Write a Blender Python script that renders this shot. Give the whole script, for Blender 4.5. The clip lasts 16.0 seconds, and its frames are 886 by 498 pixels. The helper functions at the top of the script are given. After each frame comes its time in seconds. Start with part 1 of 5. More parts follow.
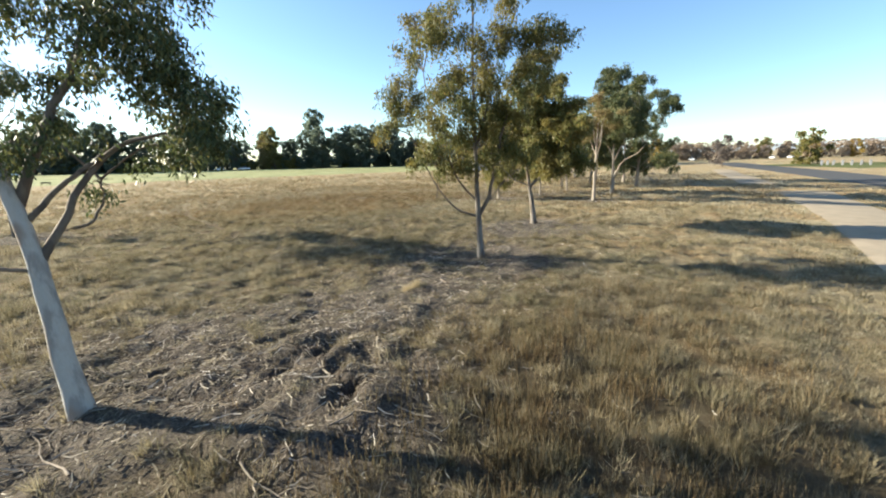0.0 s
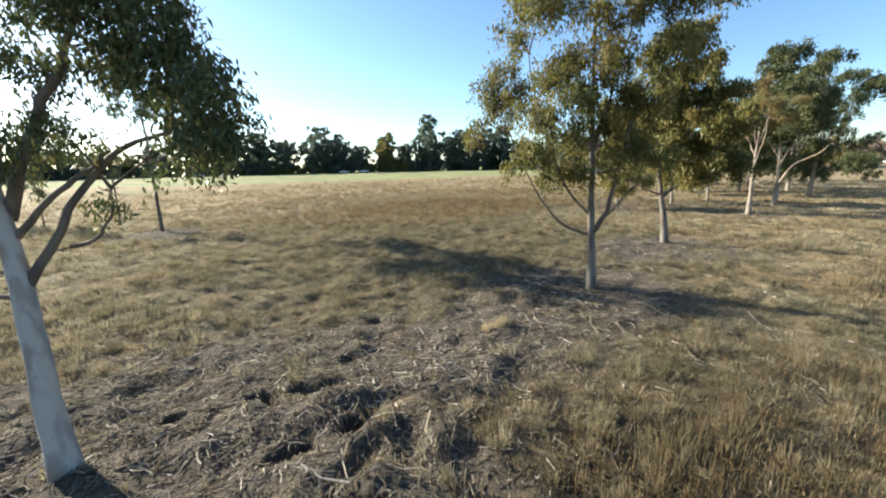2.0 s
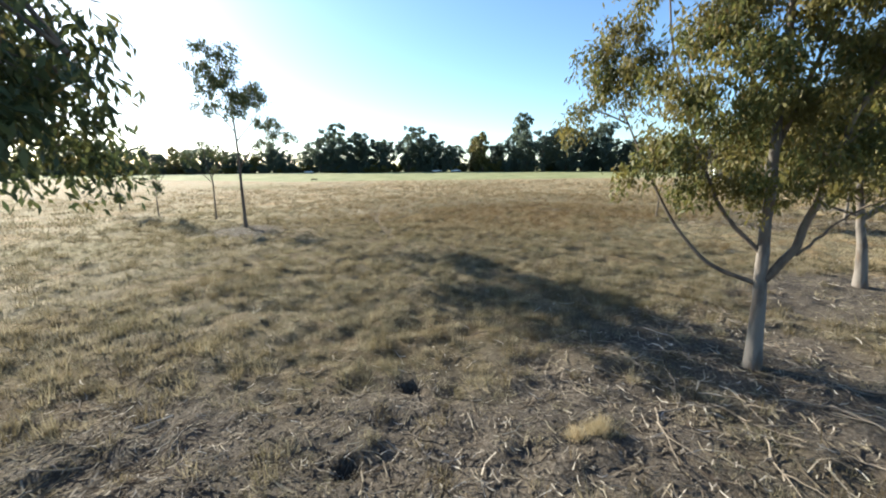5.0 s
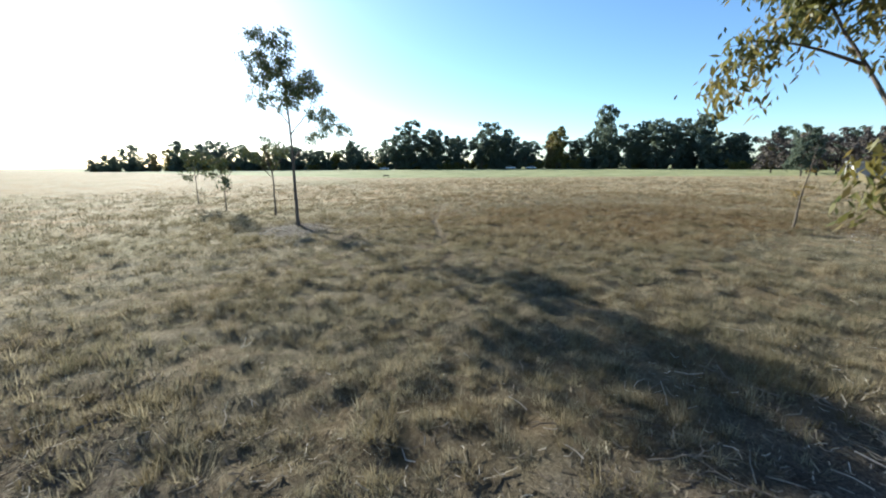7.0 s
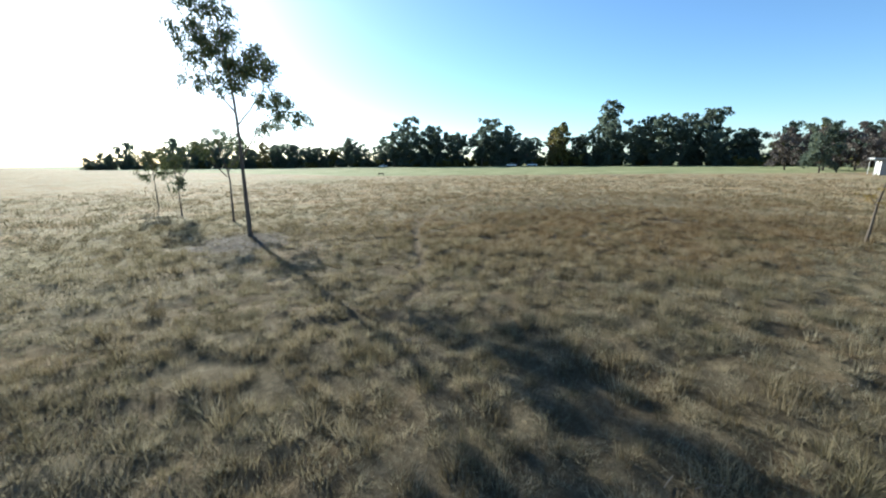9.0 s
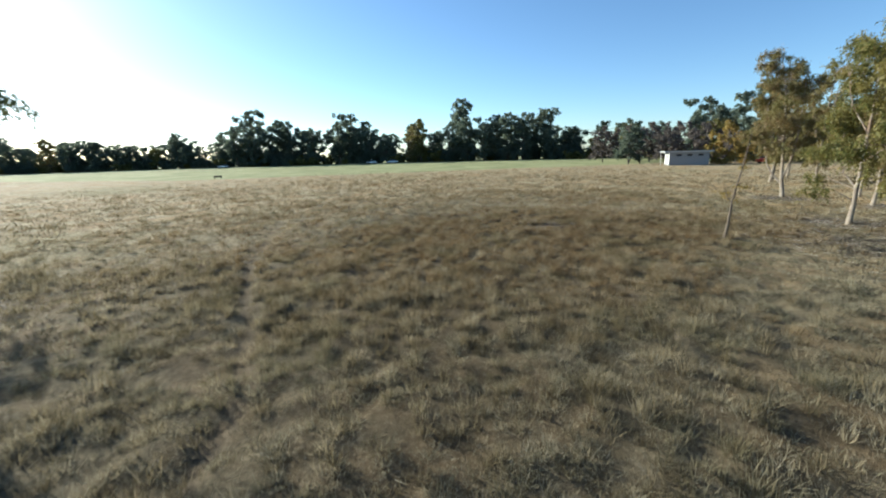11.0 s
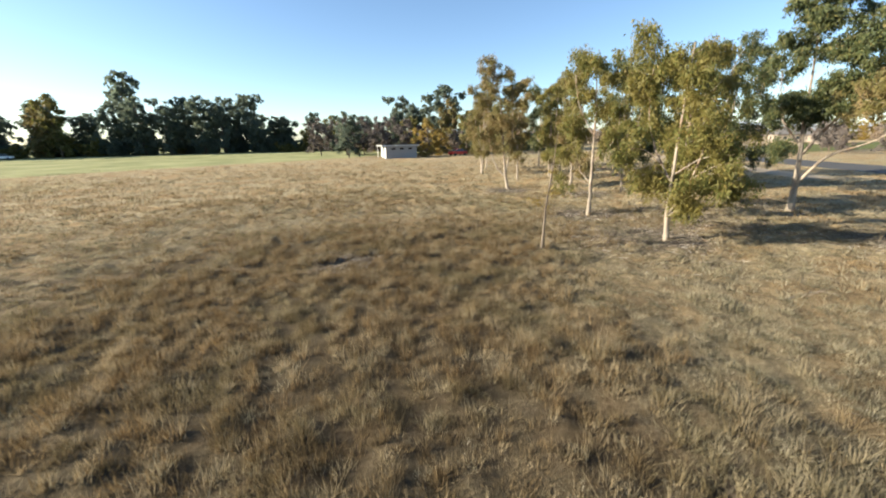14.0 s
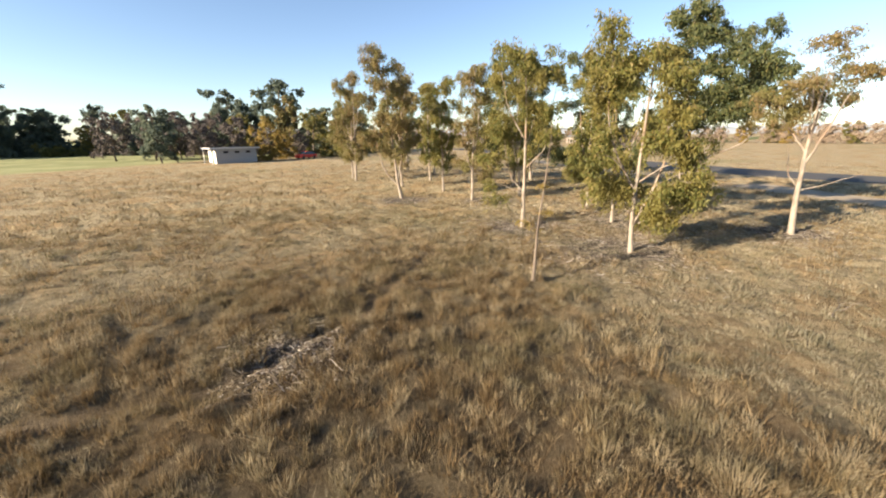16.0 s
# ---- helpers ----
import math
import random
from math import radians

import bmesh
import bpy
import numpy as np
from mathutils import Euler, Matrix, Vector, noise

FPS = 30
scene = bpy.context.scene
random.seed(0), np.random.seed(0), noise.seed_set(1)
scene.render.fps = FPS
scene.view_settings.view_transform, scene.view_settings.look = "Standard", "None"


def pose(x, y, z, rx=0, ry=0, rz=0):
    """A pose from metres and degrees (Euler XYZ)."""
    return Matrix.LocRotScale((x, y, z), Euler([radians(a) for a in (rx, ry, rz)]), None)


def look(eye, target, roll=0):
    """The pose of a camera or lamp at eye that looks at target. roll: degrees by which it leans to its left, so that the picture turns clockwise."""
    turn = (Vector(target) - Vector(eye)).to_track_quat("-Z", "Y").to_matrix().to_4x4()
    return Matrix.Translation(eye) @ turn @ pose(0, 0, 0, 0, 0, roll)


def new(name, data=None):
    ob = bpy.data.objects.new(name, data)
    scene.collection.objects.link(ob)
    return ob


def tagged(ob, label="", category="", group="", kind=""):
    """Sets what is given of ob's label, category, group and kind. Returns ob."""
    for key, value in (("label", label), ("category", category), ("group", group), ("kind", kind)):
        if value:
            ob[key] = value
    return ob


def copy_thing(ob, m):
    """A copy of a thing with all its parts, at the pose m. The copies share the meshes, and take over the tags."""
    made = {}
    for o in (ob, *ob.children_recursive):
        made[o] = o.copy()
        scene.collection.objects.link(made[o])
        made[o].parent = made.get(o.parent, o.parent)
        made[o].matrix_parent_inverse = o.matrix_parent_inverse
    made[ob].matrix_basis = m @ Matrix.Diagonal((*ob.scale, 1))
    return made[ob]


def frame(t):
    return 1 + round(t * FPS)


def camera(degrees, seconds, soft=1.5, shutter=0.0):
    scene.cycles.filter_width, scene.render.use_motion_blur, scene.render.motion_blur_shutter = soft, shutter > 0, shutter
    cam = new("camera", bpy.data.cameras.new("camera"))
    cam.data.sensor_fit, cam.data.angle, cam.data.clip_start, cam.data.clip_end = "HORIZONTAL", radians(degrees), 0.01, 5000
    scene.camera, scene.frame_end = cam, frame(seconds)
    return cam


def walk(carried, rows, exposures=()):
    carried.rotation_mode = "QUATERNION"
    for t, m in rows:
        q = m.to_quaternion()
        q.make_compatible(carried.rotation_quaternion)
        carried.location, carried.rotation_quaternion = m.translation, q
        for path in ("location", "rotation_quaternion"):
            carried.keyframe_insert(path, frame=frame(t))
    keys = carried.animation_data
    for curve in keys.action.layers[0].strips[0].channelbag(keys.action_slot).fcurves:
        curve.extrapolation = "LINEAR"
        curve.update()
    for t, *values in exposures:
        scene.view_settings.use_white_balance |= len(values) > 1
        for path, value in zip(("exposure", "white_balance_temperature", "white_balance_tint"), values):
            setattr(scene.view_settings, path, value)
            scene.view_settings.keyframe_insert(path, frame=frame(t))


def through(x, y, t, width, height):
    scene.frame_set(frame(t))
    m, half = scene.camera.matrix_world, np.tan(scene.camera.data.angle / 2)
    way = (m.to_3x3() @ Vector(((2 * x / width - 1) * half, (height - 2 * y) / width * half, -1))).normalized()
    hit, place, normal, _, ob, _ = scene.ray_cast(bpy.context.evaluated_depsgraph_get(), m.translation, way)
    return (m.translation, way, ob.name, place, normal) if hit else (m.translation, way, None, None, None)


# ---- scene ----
cam = camera(97.9, 16.0, soft=2.0, shutter=0.2)
PATH = [
    (0, (1.087, -2.098, 3.613), (1.095, -0.153, 3.149), -1.3),
    (0.5, (1.186, -1.447, 3.595), (1.077, 0.497, 3.138), -1.4),
    (1, (1.244, -0.85, 3.563), (0.97, 1.08, 3.117), -1.5),
    (1.5, (1.291, -0.241, 3.569), (0.848, 1.659, 3.129), -1.5),
    (2, (1.299, 0.296, 3.6), (0.773, 2.176, 3.164), -1.5),
    (2.5, (1.278, 0.838, 3.642), (0.71, 2.705, 3.204), -1.5),
    (3, (1.238, 1.349, 3.659), (0.55, 3.175, 3.223), -1.4),
    (5.5, (0.512, 3.918, 3.634), (-0.497, 5.59, 3.2), -0.8),
    (6, (0.252, 4.606, 3.664), (-0.843, 6.221, 3.224), -0.9),
    (6.5, (-0.118, 5.382, 3.543), (-1.298, 6.937, 3.107), -0.8),
    (7, (-0.526, 6.306, 3.485), (-1.773, 7.807, 3.047), -0.8),
    (7.5, (-0.869, 7.205, 3.429), (-2.157, 8.671, 2.99), -0.8),
    (8, (-1.3, 8.178, 3.379), (-2.601, 9.632, 2.938), -0.9),
    (10.5, (-4.26, 12.817, 3.662), (-5.156, 14.541, 3.187), -1.5),
    (11, (-4.732, 13.787, 3.733), (-5.396, 15.61, 3.249), -1.8),
    (11.5, (-5.244, 14.734, 3.826), (-5.635, 16.629, 3.319), -1.6),
    (12, (-5.743, 15.681, 3.937), (-5.9, 17.605, 3.414), -1.6),
    (12.5, (-6.27, 16.727, 4.016), (-6.199, 18.652, 3.477), -1.5),
    (13, (-6.726, 17.818, 4.069), (-6.443, 19.721, 3.52), -1.5),
    (13.5, (-7.135, 19.039, 4.108), (-6.65, 20.898, 3.551), -1.4),
    (14, (-7.569, 20.317, 4.096), (-6.887, 22.113, 3.538), -1.0),
    (14.5, (-7.935, 21.724, 4.076), (-7.079, 23.443, 3.515), -0.9),
    (15, (-8.238, 23.091, 4.089), (-7.222, 24.719, 3.526), -0.8),
    (15.5, (-8.513, 24.588, 4.175), (-7.324, 26.094, 3.61), -0.7),
    (16, (-8.69, 26.08, 4.254), (-7.35, 27.453, 3.69), -0.6),
]
LIGHT = [(0, 2.0, 6200, 4), (3, 1.84, 6000, 4), (5.5, 1.80, 5820, 4), (6.5, 1.62, 5600, 3), (8, 1.56, 5400, 2), (10.5, 1.36, 5500, 0), (12.5, 1.68, 6050, 3), (14, 1.80, 6450, 7), (16, 1.84, 6950, 13)]
walk(cam, [(t, look(eye, target, roll)) for t, eye, target, roll in PATH], LIGHT)

# ---- world, sun ----
SUN_AZ = radians(165.0)      # towards the sun, from +x anticlockwise
SUN_EL = radians(20.0)
SUN_DIR = Vector((math.cos(SUN_AZ) * math.cos(SUN_EL), math.sin(SUN_AZ) * math.cos(SUN_EL), math.sin(SUN_EL)))

world = bpy.data.worlds.new("sky")
scene.world = world
world.use_nodes = True
sky = world.node_tree.nodes.new("ShaderNodeTexSky")
sky.sky_type = "NISHITA"
sky.sun_disc = False
sky.sun_elevation = SUN_EL
sky.sun_rotation = radians(90) - SUN_AZ
sky.air_density, sky.dust_density, sky.ozone_density = 0.85, 0.35, 2.4
world.node_tree.nodes["Background"].inputs["Strength"].default_value = 0.07
world.node_tree.links.new(sky.outputs[0], world.node_tree.nodes["Background"].inputs["Color"])

lamp = bpy.data.lights.new("sun", "SUN")
lamp.energy, lamp.angle, lamp.color = 5.0, radians(0.6), (1.0, 0.86, 0.68)
sun = new("sun", lamp)
sun.matrix_world = look(SUN_DIR * 50, (0, 0, 0))


# ---- materials ----
def node_mat(name, rough=0.9, spec=0.2):
    m = bpy.data.materials.new(name)
    m.use_nodes = True
    nt = m.node_tree
    b = nt.nodes["Principled BSDF"]
    b.inputs["Roughness"].default_value = rough
    b.inputs["Specular IOR Level"].default_value = spec
    return m, nt, b


def coords(nt):
    return nt.nodes.new("ShaderNodeTexCoord").outputs["Object"]


def world_pos(nt):
    return nt.nodes.new("ShaderNodeNewGeometry").outputs["Position"]


def noise_tex(nt, vec, scale, detail=4, rough=0.6, stretch=None):
    if stretch:
        mp = nt.nodes.new("ShaderNodeMapping")
        mp.inputs["Scale"].default_value = stretch
        nt.links.new(vec, mp.inputs["Vector"])
        vec = mp.outputs[0]
    n = nt.nodes.new("ShaderNodeTexNoise")
    n.inputs["Scale"].default_value, n.inputs["Detail"].default_value, n.inputs["Roughness"].default_value = scale, detail, rough
    nt.links.new(vec, n.inputs["Vector"])
    return n.outputs["Fac"]


def ramp(nt, fac, stops):
    r = nt.nodes.new("ShaderNodeValToRGB")
    e = r.color_ramp.elements
    while len(e) < len(stops):
        e.new(0.5)
    for el, (p, c) in zip(e, stops):
        el.position, el.color = p, (*c, 1)
    nt.links.new(fac, r.inputs["Fac"])
    return r.outputs["Color"]


def mixc(nt, fac, a, b, kind="MIX"):
    m = nt.nodes.new("ShaderNodeMix")
    m.data_type, m.blend_type = "RGBA", kind
    for v, s in ((fac, m.inputs[0]), (a, m.inputs[6]), (b, m.inputs[7])):
        if isinstance(v, (int, float)):
            s.default_value = v
        elif isinstance(v, tuple):
            s.default_value = (*v, 1)
        else:
            nt.links.new(v, s)
    return m.outputs[2]


def maths(nt, op, a, b=0.0, clamp=False):
    m = nt.nodes.new("ShaderNodeMath")
    m.operation, m.use_clamp = op, clamp
    for v, s in ((a, m.inputs[0]), (b, m.inputs[1])):
        if isinstance(v, (int, float)):
            s.default_value = v
        else:
            nt.links.new(v, s)
    return m.outputs[0]


def step(nt, v, lo, hi):
    r = nt.nodes.new("ShaderNodeMapRange")
    r.interpolation_type = "SMOOTHSTEP"
    r.inputs["From Min"].default_value, r.inputs["From Max"].default_value = lo, hi
    nt.links.new(v, r.inputs["Value"])
    return r.outputs["Result"]


def bump(nt, b, height, strength, dist):
    n = nt.nodes.new("ShaderNodeBump")
    n.inputs["Strength"].default_value, n.inputs["Distance"].default_value = strength, dist
    nt.links.new(height, n.inputs["Height"])
    nt.links.new(n.outputs[0], b.inputs["Normal"])


def leaf_mat(name, stops, through=0.35, rough=0.55, wide=None):
    """Thin leaves: gloss and diffuse above, some light let through."""
    m, nt, b = node_mat(name, rough, 0.3)
    geo = nt.nodes.new("ShaderNodeNewGeometry")
    col = ramp(nt, geo.outputs["Random Per Island"], stops)
    big = noise_tex(nt, geo.outputs["Position"], 0.9, 2)
    if wide:
        col = mixc(nt, step(nt, big, 0.42, 0.62), col, wide)
    nt.links.new(col, b.inputs["Base Color"])
    tr = nt.nodes.new("ShaderNodeBsdfTranslucent")
    nt.links.new(col, tr.inputs["Color"])
    mx = nt.nodes.new("ShaderNodeMixShader")
    mx.inputs[0].default_value = through
    out = nt.nodes["Material Output"]
    nt.links.new(b.outputs[0], mx.inputs[1])
    nt.links.new(tr.outputs[0], mx.inputs[2])
    nt.links.new(mx.outputs[0], out.inputs["Surface"])
    return m


def plain_mat(name, c1, c2, scale=6.0, rough=0.85, bump_d=0.004, spec=0.25, stretch=None):
    m, nt, b = node_mat(name, rough, spec)
    v = coords(nt)
    f = noise_tex(nt, v, scale, 5, 0.65, stretch)
    g = noise_tex(nt, v, scale * 0.17, 3)
    col = mixc(nt, g, ramp(nt, f, [(0.3, c1), (0.7, c2)]), tuple(0.6 * a + 0.4 * b_ for a, b_ in zip(c1, c2)))
    nt.links.new(col, b.inputs["Base Color"])
    bump(nt, b, f, 0.6, bump_d)
    return m


def bark_mat(name, pale, grey, tan):
    """Smooth gum bark: pale, with grey and tan patches that stretch along the trunk."""
    m, nt, b = node_mat(name, 0.8, 0.2)
    v = coords(nt)
    f = noise_tex(nt, v, 5.0, 4, 0.6, (1, 1, 0.28))
    g = noise_tex(nt, v, 1.6, 3, 0.6, (1, 1, 0.5))
    fine = noise_tex(nt, v, 40.0, 4, 0.7, (1, 1, 0.3))
    col = mixc(nt, step(nt, f, 0.45, 0.6), pale, grey)
    col = mixc(nt, step(nt, g, 0.5, 0.62), col, tan)
    col = mixc(nt, maths(nt, "MULTIPLY", fine, 0.35), col, tuple(0.45 * c for c in grey))
    nt.links.new(col, b.inputs["Base Color"])
    bump(nt, b, maths(nt, "ADD", f, maths(nt, "MULTIPLY", fine, 0.3)), 0.7, 0.02)
    return m


M_BARK_WHITE = bark_mat("bark_white", (0.31, 0.268, 0.215), (0.20, 0.165, 0.13), (0.255, 0.18, 0.125))
M_BARK_GREY = bark_mat("bark_grey", (0.42, 0.40, 0.36), (0.28, 0.26, 0.235), (0.27, 0.21, 0.165))
M_BARK_BROWN = bark_mat("bark_grey_brown", (0.20, 0.178, 0.155), (0.115, 0.10, 0.087), (0.135, 0.10, 0.072))
M_BARK_DARK = bark_mat("bark_dark", (0.16, 0.13, 0.10), (0.10, 0.08, 0.065), (0.20, 0.15, 0.11))
M_LEAF_DARK = leaf_mat("leaf_dark_green", [(0.0, (0.042, 0.058, 0.026)), (0.55, (0.072, 0.090, 0.034)), (0.9, (0.12, 0.125, 0.042)), (1.0, (0.19, 0.15, 0.055))], 0.28)
M_LEAF_OLIVE = leaf_mat("leaf_olive", [(0.0, (0.092, 0.106, 0.030)), (0.5, (0.150, 0.152, 0.042)), (0.9, (0.210, 0.184, 0.054)), (1.0, (0.30, 0.21, 0.07))], 0.44, wide=(0.185, 0.158, 0.044))
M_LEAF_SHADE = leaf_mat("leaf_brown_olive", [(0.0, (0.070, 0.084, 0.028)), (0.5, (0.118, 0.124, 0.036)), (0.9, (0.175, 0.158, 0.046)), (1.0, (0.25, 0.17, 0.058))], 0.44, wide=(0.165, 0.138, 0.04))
M_LEAF_RUST = leaf_mat("leaf_rust", [(0.0, (0.125, 0.115, 0.045)), (0.5, (0.195, 0.152, 0.062)), (0.9, (0.25, 0.18, 0.082)), (1.0, (0.33, 0.21, 0.10))], 0.42, wide=(0.165, 0.15, 0.052))
# far green leaves, lightened and greyed in colour to stand in for haze
M_LEAF_FAR_HAZE = leaf_mat("leaf_far_haze", [(0.0, (0.085, 0.112, 0.090)), (0.6, (0.120, 0.150, 0.112)), (1.0, (0.16, 0.18, 0.12))], 0.6, 0.75)
M_LEAF_YELLOW = leaf_mat("leaf_yellow", [(0.0, (0.16, 0.13, 0.03)), (0.6, (0.28, 0.20, 0.05)), (1.0, (0.34, 0.22, 0.07))], 0.35, 0.7)
# lighter copy of the bare twigs, with sunlight put into the colour
M_TWIG_SUNLIT = leaf_mat("sunlit_bare_twigs", [(0.0, (0.20, 0.155, 0.115)), (1.0, (0.36, 0.285, 0.21))], 0.3, 0.9)
M_TWIG_BROWN = leaf_mat("bare_twigs", [(0.0, (0.085, 0.074, 0.068)), (1.0, (0.165, 0.14, 0.122))], 0.2, 0.9)


# ---- plan: the lie of the land ----
def hashed(ix, iy, seed):
    n = (ix.astype(np.int64) * 374761393 + iy.astype(np.int64) * 668265263 + seed * 1274126177) & 0x7FFFFFFF
    n = ((n ^ (n >> 13)) * 1274126177) & 0x7FFFFFFF
    return ((n ^ (n >> 16)) & 0xFFFF) / 65535.0


def vnoise(x, y, size, seed):
    """Smooth value noise, 0 to 1, with cells of that size in metres."""
    x, y = np.asarray(x, float) / size, np.asarray(y, float) / size
    ix, iy = np.floor(x), np.floor(y)
    fx, fy = x - ix, y - iy
    fx, fy = fx * fx * (3 - 2 * fx), fy * fy * (3 - 2 * fy)
    a, b = hashed(ix, iy, seed), hashed(ix + 1, iy, seed)
    c, d = hashed(ix, iy + 1, seed), hashed(ix + 1, iy + 1, seed)
    return (a + (b - a) * fx) * (1 - fy) + (c + (d - c) * fx) * fy


# swells of the ground: x, y, height, radius
SWELLS = [(-0.9, 3.1, 0.22, 2.2), (-3.0, 9.2, -0.15, 2.5), (6.0, 19.0, -0.10, 3.5), (-3.5, 21.0, 0.22, 4.0), (-22, 18, -0.05, 5.0),
          (-25, 42, 0.15, 10.0), (15.5, 31.0, 0.14, 4.0), (9.6, 48, -0.15, 5.0), (13.0, 19.0, 0.25, 5.0)]
# burrows: x, y, radius, depth
BURROWS = [(-2.7, 8.25, 0.24, 0.30), (-2.9, 4.6, 0.26, 0.24), (-2.2, 5.1, 0.28, 0.24), (-1.15, 4.5, 0.24, 0.26), (-1.8, 3.7, 0.22, 0.2), (-0.3, 3.1, 0.26, 0.26),
           (-3.9, 3.9, 0.22, 0.18), (-2.3, 6.3, 0.16, 0.12), (-3.2, 21.6, 0.22, 0.22), (-3.4, 22.3, 0.16, 0.14), (-6.5, 33.2, 0.16, 0.12), (2.9, 15.9, 0.24, 0.16), (-0.5, 5.9, 0.2, 0.1)]
# worn tracks through the grass
TRACKS = [[(-36, 60), (-25.5, 44.3), (-22.1, 33.7), (-18.9, 28.3), (-15.8, 24.0), (-12.5, 20.3), (-9.9, 17.8), (-8.6, 15)], [(-16, 35), (-9.9, 34.2), (-7.2, 33.1), (-4.1, 33.8), (1, 36.5)]]


def dist_line(x, y, line):
    x, y = np.asarray(x, float), np.asarray(y, float)
    d = np.full(np.broadcast(x, y).shape, 1e9)
    for (ax, ay), (bx, by) in zip(line, line[1:]):
        ux, uy = bx - ax, by - ay
        s = np.clip(((x - ax) * ux + (y - ay) * uy) / (ux * ux + uy * uy), 0, 1)
        d = np.minimum(d, np.hypot(x - ax - s * ux, y - ay - s * uy))
    return d


def worn(x, y):
    """How far the grass is trodden away, 0 to 1."""
    x, y = np.asarray(x, float), np.asarray(y, float)
    wx, wy = x + 0.5 * (vnoise(x, y, 2.5, 81) - 0.5), y + 0.5 * (vnoise(x, y, 2.5, 82) - 0.5)
    w = np.zeros(x.shape)
    for line in TRACKS:
        w = np.maximum(w, np.exp(-(dist_line(wx, wy, line) / 0.17) ** 2) * np.clip(vnoise(x, y, 1.3, 83) * 1.6 + 0.25, 0, 1.0))
    spot = np.exp(-(((x + 6.1) / 1.0) ** 2 + ((y - 33.2) / 0.55) ** 2))
    return np.maximum(w, 1.1 * spot * vnoise(x, y, 0.25, 84))


def burrow_q(x, y, cx, cy, r):
    """Squared distance from a burrow's ragged middle, 1 at its rim."""
    wx = x + 1.5 * r * (vnoise(x, y, 0.42, 91) - 0.5) + 0.8 * r * (vnoise(x, y, 0.2, 93) - 0.5)
    wy = y + 1.8 * r * (vnoise(x, y, 0.38, 92) - 0.5) + 0.8 * r * (vnoise(x, y, 0.2, 94) - 0.5)
    return ((wx - cx) ** 2 + 2.2 * (wy - cy) ** 2) / (0.9 * r * r)


def land(x, y, fine=True):
    x, y = np.asarray(x, float), np.asarray(y, float)
    z = np.zeros(np.broadcast(x, y).shape)
    for cx, cy, h, r in SWELLS:
        z = z + h * np.exp(-((x - cx) ** 2 + (y - cy) ** 2) / (2 * r * r))
    near = np.exp(-(np.maximum(0, np.hypot(x, y - 15) - 30) / 30) ** 2)
    z = z + 0.12 * (vnoise(x, y, 6.0, 3) - 0.5) * near
    if fine:
        z = z - 0.12 * worn(x, y)
        soil = np.exp(-((x + 1.0) / 2.4) ** 2 - ((y - 3.9) / 2.1) ** 2)
        z = z + soil * (0.22 * (vnoise(x, y, 0.5, 7) - 0.5) + 0.12 * (vnoise(x, y, 0.24, 8) - 0.5))
        z = z + (0.09 * (vnoise(x, y, 1.0, 5) - 0.5) + 0.13 * (vnoise(x, y, 0.4, 6) - 0.5)) * near
        for cx, cy, r, d in BURROWS:
            z = z - 1.25 * d * np.exp(-burrow_q(x, y, cx, cy, r) ** 1.5) + 0.3 * d * np.exp(-((x - cx - 1.2 * r) ** 2 + (y - cy + 0.8 * r) ** 2) / (2.0 * r * r))
    return z


def at(x, y, fine=False):
    return float(land(np.array([x]), np.array([y]), fine)[0])


ROAD = [(4, -12), (11, 1.5), (17.4, 10), (24, 18.8), (32.8, 31.4)]
ROAD_ON = [(36.2, 40.5), (45.5, 57), (56, 74)]
DRIVE = [(38, -30), (40, 8), (47, 34), (55, 50), (63, 66), (73, 88), (88, 118)]


SPINE = [(1.5, -3.0), (0.5, 5.0), (-3.0, 12.0), (-7.0, 19.0), (-7.0, 30.0)]
# litter under the trees: x, y, radius
LITTER = [(-0.7, 3.3, 2.4), (-4.0, 4.0, 3.6), (-1.5, 6.5, 3.0), (0.8, 9.0, 2.8), (2.6, 11.2, 3.2), (5.6, 17.2, 3.0), (5.8, 31.5, 2.2), (6.8, 36.5, 1.8),
          (10.5, 33.5, 1.8), (12.9, 27.3, 1.6), (-20.5, 17.2, 2.2), (8.6, 47.6, 1.8), (-6.5, 1.0, 4.0), (12.0, 42.6, 1.8), (-6.1, 33.2, 0.8)]


def litter(x, y):
    """How much bare soil and fallen bark there is, 0 to 1."""
    x, y = np.asarray(x, float), np.asarray(y, float)
    m = np.zeros(np.broadcast(x, y).shape)
    for cx, cy, r in LITTER:
        m = np.maximum(m, np.exp(-((x - cx) ** 2 + (y - cy) ** 2) / (r * r)))
    return np.clip((m * (0.6 + 0.9 * vnoise(x, y, 1.7, 21)) - 0.25) * 2.2, 0, 1)


